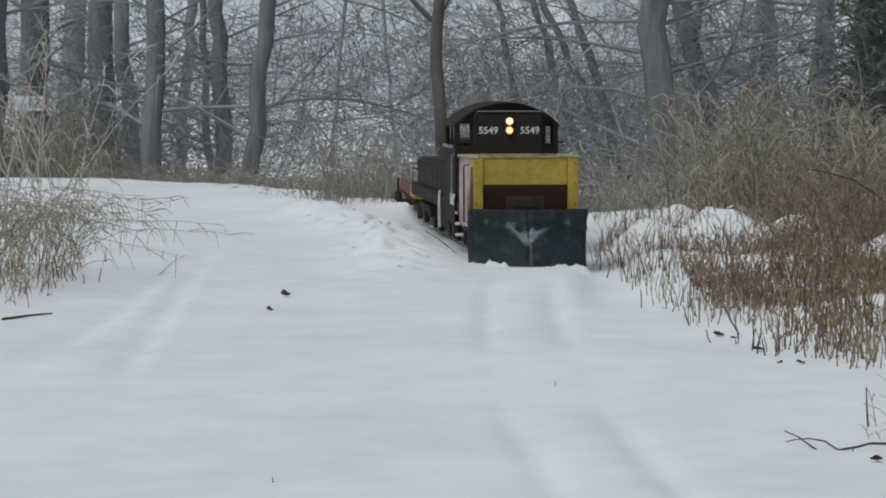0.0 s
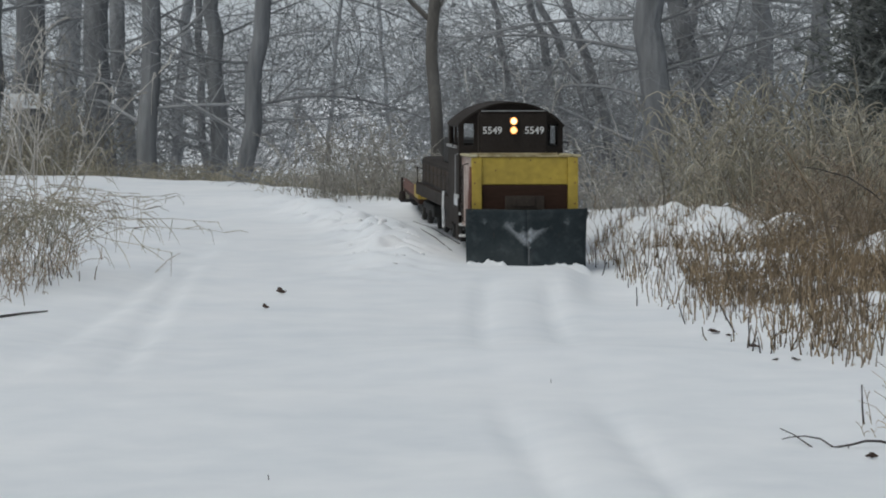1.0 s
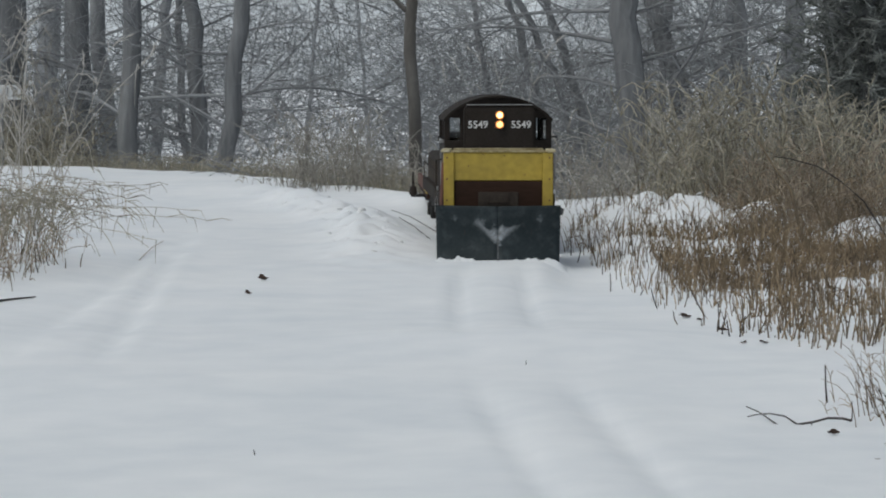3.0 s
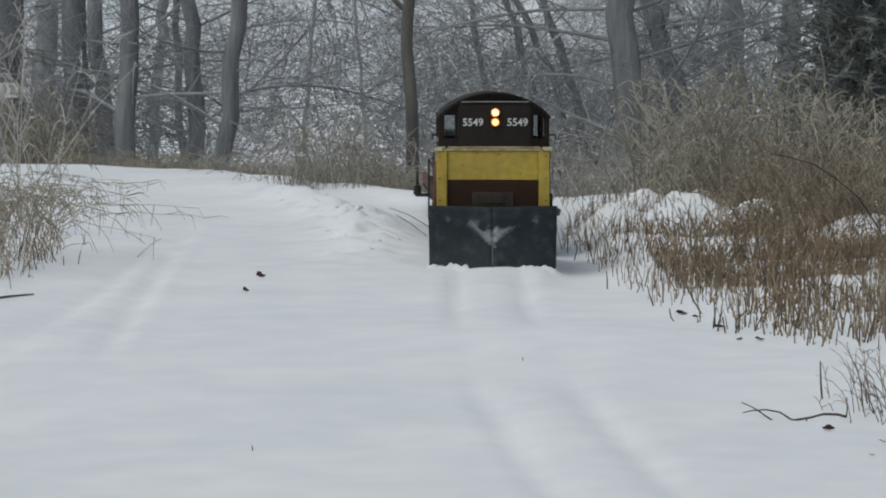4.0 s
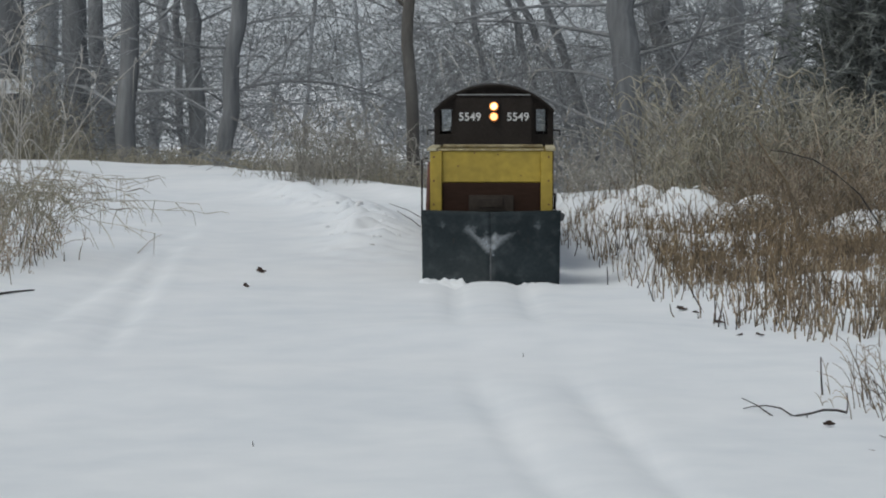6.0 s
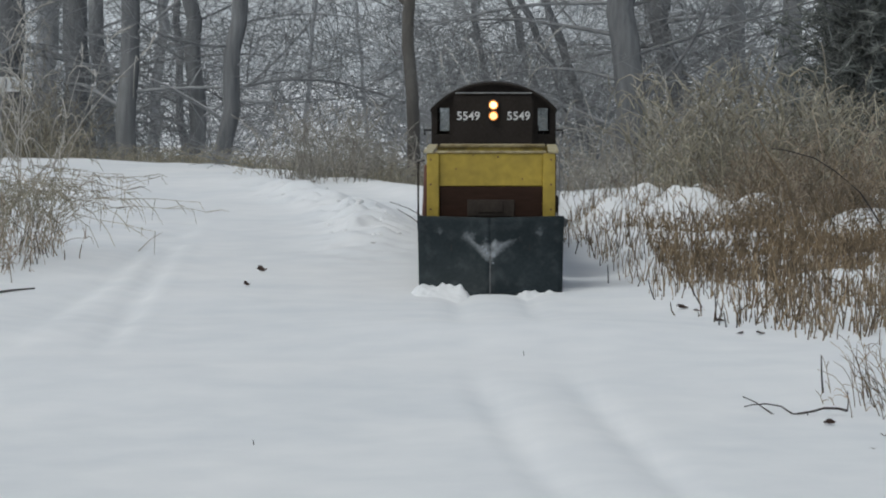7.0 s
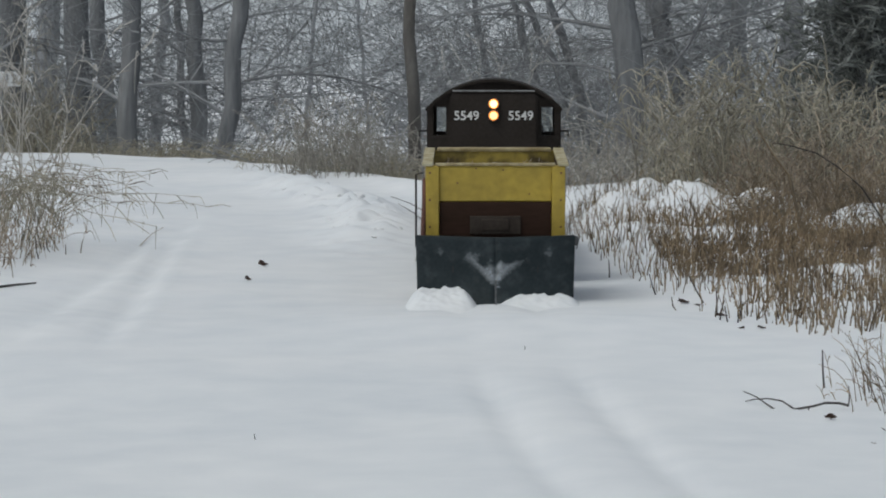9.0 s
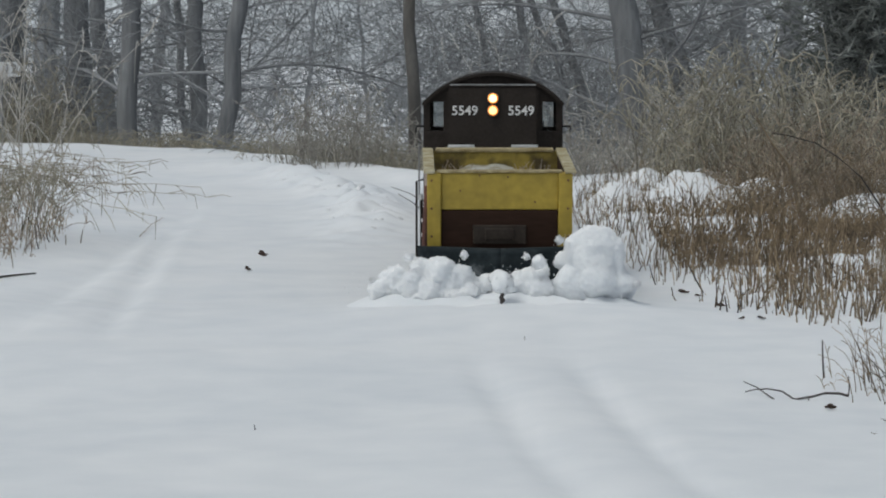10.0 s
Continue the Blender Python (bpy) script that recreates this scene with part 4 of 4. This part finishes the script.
build_thicket("frosted_weed", "pale frost-feathered weeds beside the mounds", 26, 1000, 1200, 12.2, 13.6, 0.2, 0.5, 0.0026, 95, REED, arching=0.5)


# ---- small things on the snow ----
def bank_clods():
    """Loose crumbs along the swept bank and round the mounds of the verge."""
    random.seed(97)
    bm = bmesh.new()
    for k in range(90):
        y = random.uniform(9.4, 12.6)
        x = float(track(y)) - 0.40 + random.gauss(0, 0.085)
        g = 0.003 + 0.010 * random.random() ** 2.5
        m = Matrix.Translation(at_ground(x, y, -g * 0.25)) @ Matrix.Rotation(random.uniform(0, 3), 4, "Z") @ Matrix.Diagonal((random.uniform(0.8, 1.6), 1, random.uniform(0.6, 1.0), 1))
        vs = bmesh.ops.create_icosphere(bm, subdivisions=2, radius=g, matrix=m)["verts"]
        for v in vs:
            v.co += Vector((random.gauss(0, 1), random.gauss(0, 1), random.gauss(0, 1))) * g * 0.08
    for f in bm.faces:
        f.smooth = True
    tagged(part("snow_crumbs", bm, SNOW_LOOSE), "loose crumbs of snow on the swept bank", "snow", kind="stuff")


bank_clods()


def fallen_leaf(x, y, size, turn, tall=0.5):
    random.seed(int(x * 1000) % 997)
    bm = bmesh.new()
    n = 10
    rows = []
    for i in range(n + 1):
        u = i / n
        w = size * 0.42 * math.sin(math.pi * min(u * 0.96 + 0.02, 1)) * (1 + 0.35 * math.sin(u * 19))
        z = size * (0.05 + 0.55 * tall * (1 - u) ** 2 + 0.10 * tall * math.sin(u * 9))
        rows.append([bm.verts.new((size * (u - 0.5), s * w, z + abs(s) * size * 0.10 * tall + random.gauss(0, size * 0.03))) for s in (-1, -0.5, 0, 0.5, 1)])
    for a, b in zip(rows, rows[1:]):
        for k in range(4):
            bm.faces.new((a[k], a[k + 1], b[k + 1], b[k]))
    bmesh.ops.solidify(bm, geom=list(bm.faces), thickness=0.0012)
    ob = part("fallen_leaf", bm, DEADLEAF)
    ob.matrix_basis = Matrix.Translation(at_ground(x, y, 0.001)) @ pose(0, 0, 0, 0, 0, turn)
    tagged(ob, "curled dark brown dead leaf lying on snow", "leaf", "dead leaves on the snow")


for lx, ly, size, turn, tall in ((-0.548, 8.40, 0.034, 60, 0.9), (-0.559, 7.92, 0.024, 55, 0.9), (-0.236, 9.25, 0.018, 20, 0.4), (0.612, 7.15, 0.036, 55, 0.5), (0.668, 6.72, 0.032, 60, 0.5), (0.640, 7.05, 0.020, 70, 0.5),
                                 (0.690, 4.97, 0.022, 80, 0.8), (0.765, 4.83, 0.014, 15, 0.5), (0.681, 6.40, 0.018, 120, 0.5), (0.73, 6.42, 0.024, 40, 0.5),
                                 (0.80, 4.78, 0.022, 60, 0.8), (0.72, 4.66, 0.010, 5, 0.3)):
    fallen_leaf(lx, ly, size, turn, tall)


def stick(name, label, runs, mat=STICK):
    bm = bmesh.new()
    for pts, r0, r1 in runs:
        k = len(pts)
        rod(pts, [r0 + (r1 - r0) * i / (k - 1) for i in range(k)], 6, bm)
    tagged(part(name, bm, mat), label, "twig")


def on_snow(*xyz):
    return [tuple(at_ground(x, y, z)) for x, y, z in xyz]


stick("fallen_twig", "dark forked twig lying on the snow", [
    ([(0.742, 5.110, -0.005), (0.727, 5.120, -0.002), (0.699, 5.110, 0.000), (0.675, 5.100, -0.005), (0.642, 5.110, -0.012), (0.631, 5.120, -0.016)], 0.0026, 0.002),
    ([(0.642, 5.110, -0.011), (0.622, 5.130, 0.001), (0.598, 5.150, 0.003), (0.573, 5.160, 0.000), (0.557, 5.160, -0.004)], 0.0019, 0.0009),
    ([(0.608, 5.100, -0.013), (0.595, 5.120, -0.005), (0.577, 5.150, 0.006), (0.559, 5.200, 0.010)], 0.0017, 0.001),
    ([(0.668, 5.100, -0.007), (0.667, 5.100, -0.021)], 0.0013, 0.0008),
    ([(0.742, 5.110, -0.005), (0.745, 5.120, 0.009), (0.745, 5.130, 0.029)], 0.0014, 0.0009)])
stick("dead_stem", "single upright bare stem in snow", [([(0.734, 5.380, -0.010), (0.731, 5.380, 0.026), (0.731, 5.390, 0.067)], 0.0022, 0.0012)])
stick("fallen_twig", "small dark twig half sunk in snow", [(on_snow((-1.24, 7.56, 0.003), (-1.187, 7.66, 0.005), (-1.14, 7.76, 0.003)), 0.004, 0.002)])
stick("fallen_twig", "thin tan stalk lying on snow", [(on_snow((-0.997, 9.10, 0.003), (-1.0, 9.5, 0.012), (-1.015, 10.05, 0.006)), 0.0016, 0.0008)], STRAW)
stick("fallen_twig", "thin bare twig beside the cleared line", [(on_snow((-0.06, 10.2, 0.0), (-0.12, 10.5, 0.02), (-0.18, 10.8, 0.03)), 0.0020, 0.0014)])
stick("fallen_twig", "thin bare twig beside the cleared line", [(on_snow((-0.03, 10.9, 0.0), (-0.14, 11.2, 0.025), (-0.22, 11.4, 0.03)), 0.0020, 0.0014)])
stick("dead_stem", "tiny dark stem tip poking through snow", [(on_snow((-0.322, 4.71, -0.004), (-0.324, 4.71, 0.009)), 0.0012, 0.0006)])
stick("dead_stem", "tiny dark stem tip poking through snow", [(on_snow((0.173, 6.01, -0.004), (0.172, 6.01, 0.009)), 0.0012, 0.0006)])
stick("bramble", "long arching dark bramble cane in the weeds", [
    ([(1.10, 9.4, 0.325), (1.15, 9.4, 0.318), (1.246, 9.4, 0.292), (1.32, 9.4, 0.245), (1.40, 9.4, 0.177), (1.445, 9.4, 0.11), (1.50, 9.4, 0.02)], 0.0018, 0.0034)])
stick("dead_stem", "thick brown broken stem leaning in the weeds", [([(1.07, 9.6, 0.37), (1.12, 9.6, 0.29), (1.18, 9.6, 0.21), (1.23, 9.6, 0.0)], 0.0030, 0.0065)], RUST_LEAF)


def upright_stubs():
    """Dark cut stems that stand alone at the foot of both verges."""
    random.seed(95)
    for k in range(46):
        if k < 16:
            x, y = random.uniform(-1.42, -1.12), random.uniform(8.3, 8.95)
        else:
            y = random.uniform(6.4, 10.2)
            x = float(verge(y)) + random.uniform(-0.06, 0.12)
        h = random.uniform(0.02, 0.09)
        p = at_ground(x, y, -0.01)
        q = p + Vector((random.gauss(0, 0.25), random.gauss(0, 0.2), 1)) * h
        bm = rod([p, p.lerp(q, 0.5) + Vector((random.gauss(0, 0.003), 0, 0)), q], [0.0020, 0.0017, 0.0012], 6)
        tagged(part("dead_stem", bm, STICK if k % 3 else STUBBLE), "short dark dead stem poking from snow", "dead stem", "dead stems at the verge")


upright_stubs()
build_grass("corner_weed", "wiry tan weed clump on the snow", 38, lambda: (random.gauss(0.83, 0.055), random.gauss(5.25, 0.14)), 0.04, 0.18, 0.0012, -0.22, STUBBLE, 83, droop=0.35, blades=2)


def build_sign():
    x, y = across(8, 17.2), 17.2
    p = at_ground(x, y)
    sign = tagged(new("marker_sign"), "small pale number board on a thin post", "sign")
    part("board", box(x - 0.085, x + 0.09, y - 0.005, y + 0.005, 0.395, 0.485, 0.003), SIGN_WHITE, sign)
    part("post", rod([(x - 0.03, y + 0.016, p.z - 0.02), (x - 0.03, y + 0.016, 0.48)], 0.009, 8), GREY_TRIM, sign)
    text_part("12", 0.082, x + 0.03, y - 0.0062, 0.440, GREY_TRIM, sign)


build_sign()


# ---- thrown snow ----
def snow_lump(name, label, size, seed, squash=(1, 1, 1), crumbly=1.0):
    """An uneven ball of loose snow."""
    bm = bmesh.new()
    bmesh.ops.create_icosphere(bm, subdivisions=3 if size < 0.03 else 4, radius=1.0)
    for v in bm.verts:
        q = v.co * 1.3 + Vector((seed * 3.1, seed * 1.7, 0))
        d = 1 + 0.22 * noise.noise(q) + 0.13 * noise.noise(q * 2.2) + crumbly * (0.055 * noise.noise(q * 5.5) + 0.04 * noise.noise(q * 13))
        v.co = Vector((v.co.x * d * size * squash[0], v.co.y * d * size * squash[1], v.co.z * d * size * squash[2]))
    bm.normal_update()
    rnd = random.Random(seed * 7 + 1)
    shell = [(v.co.copy(), v.normal.copy()) for v in bm.verts]
    for k in range(int(90 * min(1.0, size / 0.05))):
        co, nor = rnd.choice(shell)
        g = rnd.uniform(0.0010, 0.0032) * (1 + size * 6)
        m = Matrix.Translation(co + nor * g * rnd.uniform(-0.3, 0.9 if k % 7 else 2.2)) @ Matrix.Rotation(rnd.uniform(0, 3), 4, "X") @ Matrix.Diagonal((rnd.uniform(0.7, 1.4), 1, rnd.uniform(0.7, 1.2), 1))
        bmesh.ops.create_icosphere(bm, subdivisions=1, radius=g, matrix=m)
    for f in bm.faces:
        f.smooth = True
    return tagged(part(name, bm, SNOW_LOOSE), label, "snow clump", "snow thrown up by the plough")


# low banks that slope away from the blade: place on the wagon, half width, reach, height, seed
PILES = [(-0.138, -0.085, 0.095, 0.22, 0.050, 1), (0.108, -0.090, 0.120, 0.22, 0.040, 2)]
# heaps that burst up at the end: place, half sizes, count of lobes, moment of rising
HEAPS = [
    ("snow_burst", "tall smooth column of snow thrown up by the plough", (0.360, 6.74, 0.066), (0.090, 0.055, 0.106), 34, 9.52),
    ("snow_burst", "ragged low heap of snow thrown off the blade", (-0.045, 6.74, 0.042), (0.165, 0.05, 0.062), 46, 9.55),
    ("snow_burst", "ragged low heap of snow between the larger ones", (0.190, 6.74, 0.035), (0.095, 0.05, 0.055), 22, 9.55),
]
# single clumps in the air: place, size, moment of rising
FLYING = [
    ((0.138, 6.64, 0.066), 0.026, 9.58), ((-0.088, 6.70, 0.125), 0.011, 9.60), ((0.046, 6.70, 0.130), 0.009, 9.62), ((0.275, 6.70, 0.165), 0.010, 9.60),
    ((0.195, 6.66, 0.128), 0.008, 9.60), ((-0.175, 6.68, 0.070), 0.008, 9.62), ((0.462, 6.70, 0.060), 0.009, 9.60), ((0.225, 6.68, 0.112), 0.018, 9.60),
]


def clouds(name, size):
    tex = bpy.data.textures.new(name, "CLOUDS")
    tex.noise_scale, tex.noise_depth = size, 3
    return tex


def snow_heap(name, label, half, lobes, seed, grains=90, ragged=1.0):
    """Many round lobes melted into one billowing heap, with a dusting of flying grains."""
    rnd = random.Random(seed)
    bm = bmesh.new()
    big = min(half[0], half[2])
    for k in range(lobes):
        a, b = rnd.uniform(0, math.tau), rnd.uniform(-1, 1)
        q = math.sqrt(1 - b * b) * rnd.random() ** 0.4
        p = Vector((math.cos(a) * q * half[0], math.sin(a) * q * half[1], b * half[2] * rnd.uniform(0.4, 1.0)))
        g = big * rnd.uniform(0.28, 0.62) * (1.1 - 0.4 * abs(p.x) / half[0])
        bmesh.ops.create_icosphere(bm, subdivisions=3, radius=g, matrix=Matrix.Translation(p) @ Matrix.Diagonal((rnd.uniform(0.9, 1.3), 0.9, rnd.uniform(0.8, 1.1), 1)))
    bmesh.ops.create_icosphere(bm, subdivisions=3, radius=1, matrix=Matrix.Diagonal((half[0] * 0.9, half[1] * 0.8, half[2] * 0.8, 1)))
    if ragged == 1.0:
        box(-half[0] * 0.75, half[0] * 0.75, -half[1] * 0.7, half[1] * 0.7, -half[2], half[2] * 0.92, 0, bm)
    heap = tagged(part(name, bm, SNOW_LOOSE), label, "thrown snow", "snow thrown up by the plough")
    fuse = heap.modifiers.new("fuse", "REMESH")
    fuse.mode, fuse.voxel_size, fuse.use_smooth_shade = "VOXEL", 0.004, True
    soft = heap.modifiers.new("soften", "SMOOTH")
    soft.factor, soft.iterations = 0.5, int(9 / ragged)
    for size, strength in ((0.035, 0.016), (0.010, 0.007)):
        d = heap.modifiers.new("billow", "DISPLACE")
        d.texture, d.strength, d.mid_level = clouds("billow", size), strength * ragged, 0.5
    dust = Stems()
    for k in range(grains):
        a, b = rnd.uniform(0, math.tau), rnd.uniform(-0.2, 1)
        q = math.sqrt(max(0, 1 - b * b))
        reach = 1.0 + abs(rnd.gauss(0, 0.22))
        p = Vector((math.cos(a) * q * half[0], math.sin(a) * q * half[1], b * half[2])) * reach
        g = rnd.uniform(0.0006, 0.0020)
        dust.stem([p - Vector((0, 0, g)), p, p + Vector((0, 0, g))], g, g * 0.4, 5)
    tagged(dust.made("flying_grains", SNOW_LOOSE, heap), kind="stuff")
    return heap



def snow_bank(name, label, half, reach, height, seed, mat):
    """A crumbly bank: highest at the back, sloping out and forward into the snow."""
    n, m = 44, 30
    v, f = [], []
    for j in range(m + 1):
        for i in range(n + 1):
            x, w = half * (2 * i / n - 1), j / m
            y = 0.05 - (reach + 0.05) * w
            q = Vector((x * 9 + seed * 4.3, y * 9, seed * 2.1))
            side = max(0.0, 1 - (x / half) ** 4) ** 1.2
            fall = max(0.0, 1 - max(w - 0.25, 0) / 0.75) ** 1.6
            crumb = 1 + 0.25 * noise.noise(q) + 0.22 * noise.noise(q * 3.1) + 0.16 * noise.noise(q * 8)
            v.append((x, y, height * side * fall * crumb - 0.014))
    for j in range(m):
        for i in range(n):
            a = j * (n + 1) + i
            f.append((a, a + n + 1, a + n + 2, a + 1))
    return tagged(raw(name, v, f, mat, None, True), label, "thrown snow", "snow thrown up by the plough")


piles = [snow_bank("snow_bank", "crumbly snow banked against the plough blade", half, reach, height, seed, SNOW) for x, y, half, reach, height, seed in PILES]
skirt = snow_bank("snow_bank", "loose snow spreading at the foot of the thrown heaps", 0.42, 0.30, 0.055, 7, SNOW)
heaps = [snow_heap(name, label, half, lobes, 40 + k, ragged=1.7 if "ragged" in label else 1.0) for k, (name, label, p, half, lobes, t) in enumerate(HEAPS)]
flying = [snow_lump("snow_clump", "loose white clump of snow thrown off the blade", r, 5 + k) for k, (p, r, t) in enumerate(FLYING)]
clod = part("dirt_clod", rod([(-0.004, 0, -0.012), (0.001, 0, -0.004), (-0.003, 0, 0.004), (0.003, 0, 0.012)], [0.003, 0.007, 0.006, 0.003], 7), STICK)
tagged(clod, "dark scrap of leaf flung up with the snow", "leaf scrap")


PLOW_ROWS = [
    (0, pose(0.180, 9.744, -0.011, -1.20, 0, 6.00)),
    (0.5, pose(0.189, 9.695, -0.014, -1.20, 0, 5.00)),
    (1, pose(0.191, 9.644, -0.013, -1.20, 0, 4.00)),
    (1.5, pose(0.185, 9.586, -0.018, -1.20, 0, 2.20)),
    (2, pose(0.178, 9.500, -0.022, -1.20, 0, 0.60)),
    (2.5, pose(0.176, 9.380, -0.021, -1.20, 0, -0.60)),
    (4, pose(0.159, 8.904, -0.010, -1.20, 0, -1.50)),
    (4.5, pose(0.153, 8.735, -0.005, -1.10, 0, -1.80)),
    (5, pose(0.150, 8.575, 0.000, -1.10, 0, -1.80)),
    (5.5, pose(0.146, 8.405, 0.001, -1.00, 0, -1.70)),
    (7, pose(0.132, 7.851, 0.004, 0.30, 0, -1.60)),
    (7.5, pose(0.130, 7.644, 0.005, 0.80, 0, -1.60)),
    (8, pose(0.129, 7.477, 0.002, 1.50, 0, -1.40)),
    (8.5, pose(0.129, 7.340, -0.004, 2.20, 0, -1.00)),
    (9, pose(0.130, 7.234, -0.018, 3.00, 0, -0.50)),
    (9.5, pose(0.133, 7.119, -0.035, 4.00, 0, 0.00)),
    (10, pose(0.135, 6.952, -0.046, 4.80, 0, 0.80)),
]
LOCO_ROWS = [
    (0, pose(0.133, 10.430, -0.016, 0, 0, 6.6)),
    (0.5, pose(0.149, 10.381, -0.020, 0, 0, 5.9)),
    (1, pose(0.163, 10.330, -0.022, 0, 0, 6.3)),
    (1.5, pose(0.176, 10.272, -0.026, 0, 0, 5.2)),
    (2, pose(0.186, 10.186, -0.026, 0, 0, 4.7)),
    (2.5, pose(0.192, 10.066, -0.027, 0, 0, 3.9)),
    (4, pose(0.179, 9.590, -0.018, 0, 0, 1.6)),
    (4.5, pose(0.176, 9.420, -0.011, 0, 0, 0.9)),
    (5, pose(0.171, 9.260, -0.008, 0, 0, 0.3)),
    (5.5, pose(0.166, 9.090, -0.002, 0, 0, -0.40)),
    (7, pose(0.151, 8.530, 0.009, 0, 0, -1.20)),
    (7.5, pose(0.148, 8.320, 0.013, 0, 0, -1.30)),
    (8, pose(0.145, 8.150, 0.016, 0, 0, -1.40)),
    (8.5, pose(0.141, 8.010, 0.014, 0, 0, -1.40)),
    (9, pose(0.137, 7.900, 0.010, 0, 0, -1.40)),
    (9.5, pose(0.133, 7.780, 0.008, 0, 0, -1.30)),
    (10, pose(0.130, 7.610, 0.005, 0, 0, -1.20)),
]


def motions():
    walk(plow_wagon, PLOW_ROWS)
    walk(locomotive, LOCO_ROWS)
    # the wagon trails from the locomotive's rear coupler
    tail_turn = {0: 4.4, 0.5: 4.4, 1: 4.4, 1.5: 4.2, 2: 3.5, 2.5: 2.7, 4: 2.2, 4.5: 2.2, 5: 1.5, 5.5: 1, 7: -0.5, 10: -1.2}
    tail = []
    for t, m in LOCO_ROWS:
        turn = np.interp(t, list(tail_turn), list(tail_turn.values()))
        hitch = m @ Vector((0, 1.80, 0))
        tail.append((t, Matrix.Translation(hitch) @ pose(0, 0, 0, 0, 0, turn) @ pose(0, 0.1, 0)))
    walk(flat_wagon, tail)
    for ob, (x, y, half, reach, height, seed) in zip(piles, PILES):
        rise = {0: -0.022, 2.5: -0.024, 5.5: -0.022, 7.0: -0.008, 7.5: 0.004, 9.0: 0.010, 10: 0.006}
        rows = []
        for t, m in PLOW_ROWS:
            p = m @ Vector((x, y, 0))
            p.z = float(snow_height(p.x, p.y)) + np.interp(t, list(rise), list(rise.values()))
            rows.append((t, Matrix.Translation(p) @ pose(0, 0, 0, 0, 0, m.to_euler().z * 57.3)))
        walk(ob, rows)
    def fling(ob, end, deep, t0, spin):
        rows = [(0, Matrix.Translation(deep)), (9.4, Matrix.Translation(deep))]
        for t in (9.5, 9.6, 9.7, 9.8, 9.9, 10.0):
            u = min(max((t - t0) / (10.0 - t0), 0), 1)
            p = deep.lerp(end, u)
            p.z = deep.z + (end.z - deep.z) * (1 - (1 - u) ** 2.4)
            rows.append((t, Matrix.Translation(p) @ pose(0, 0, 0, -spin * (1 - u), 0, 0)))
        walk(ob, rows)

    for ob, (name, label, end, half, lobes, t0) in zip(heaps, HEAPS):
        end = Vector(end)
        fling(ob, end, Vector((0.13 + (end.x - 0.13) * 0.6, end.y + 0.03, -0.03 - 1.6 * half[2])), t0, 10)
    for ob, (end, r, t0) in zip(flying, FLYING):
        end = Vector(end)
        fling(ob, end, Vector((0.13 + (end.x - 0.13) * 0.45, end.y + 0.03, -0.03 - 1.5 * r)), t0, 60)
    fling(skirt, Vector((0.135, 6.74, -0.003)), Vector((0.135, 6.80, -0.075)), 9.53, 0)
    fling(clod, Vector((0.135, 6.57, 0.036)), Vector((0.13, 6.63, -0.05)), 9.64, 40)


motions()
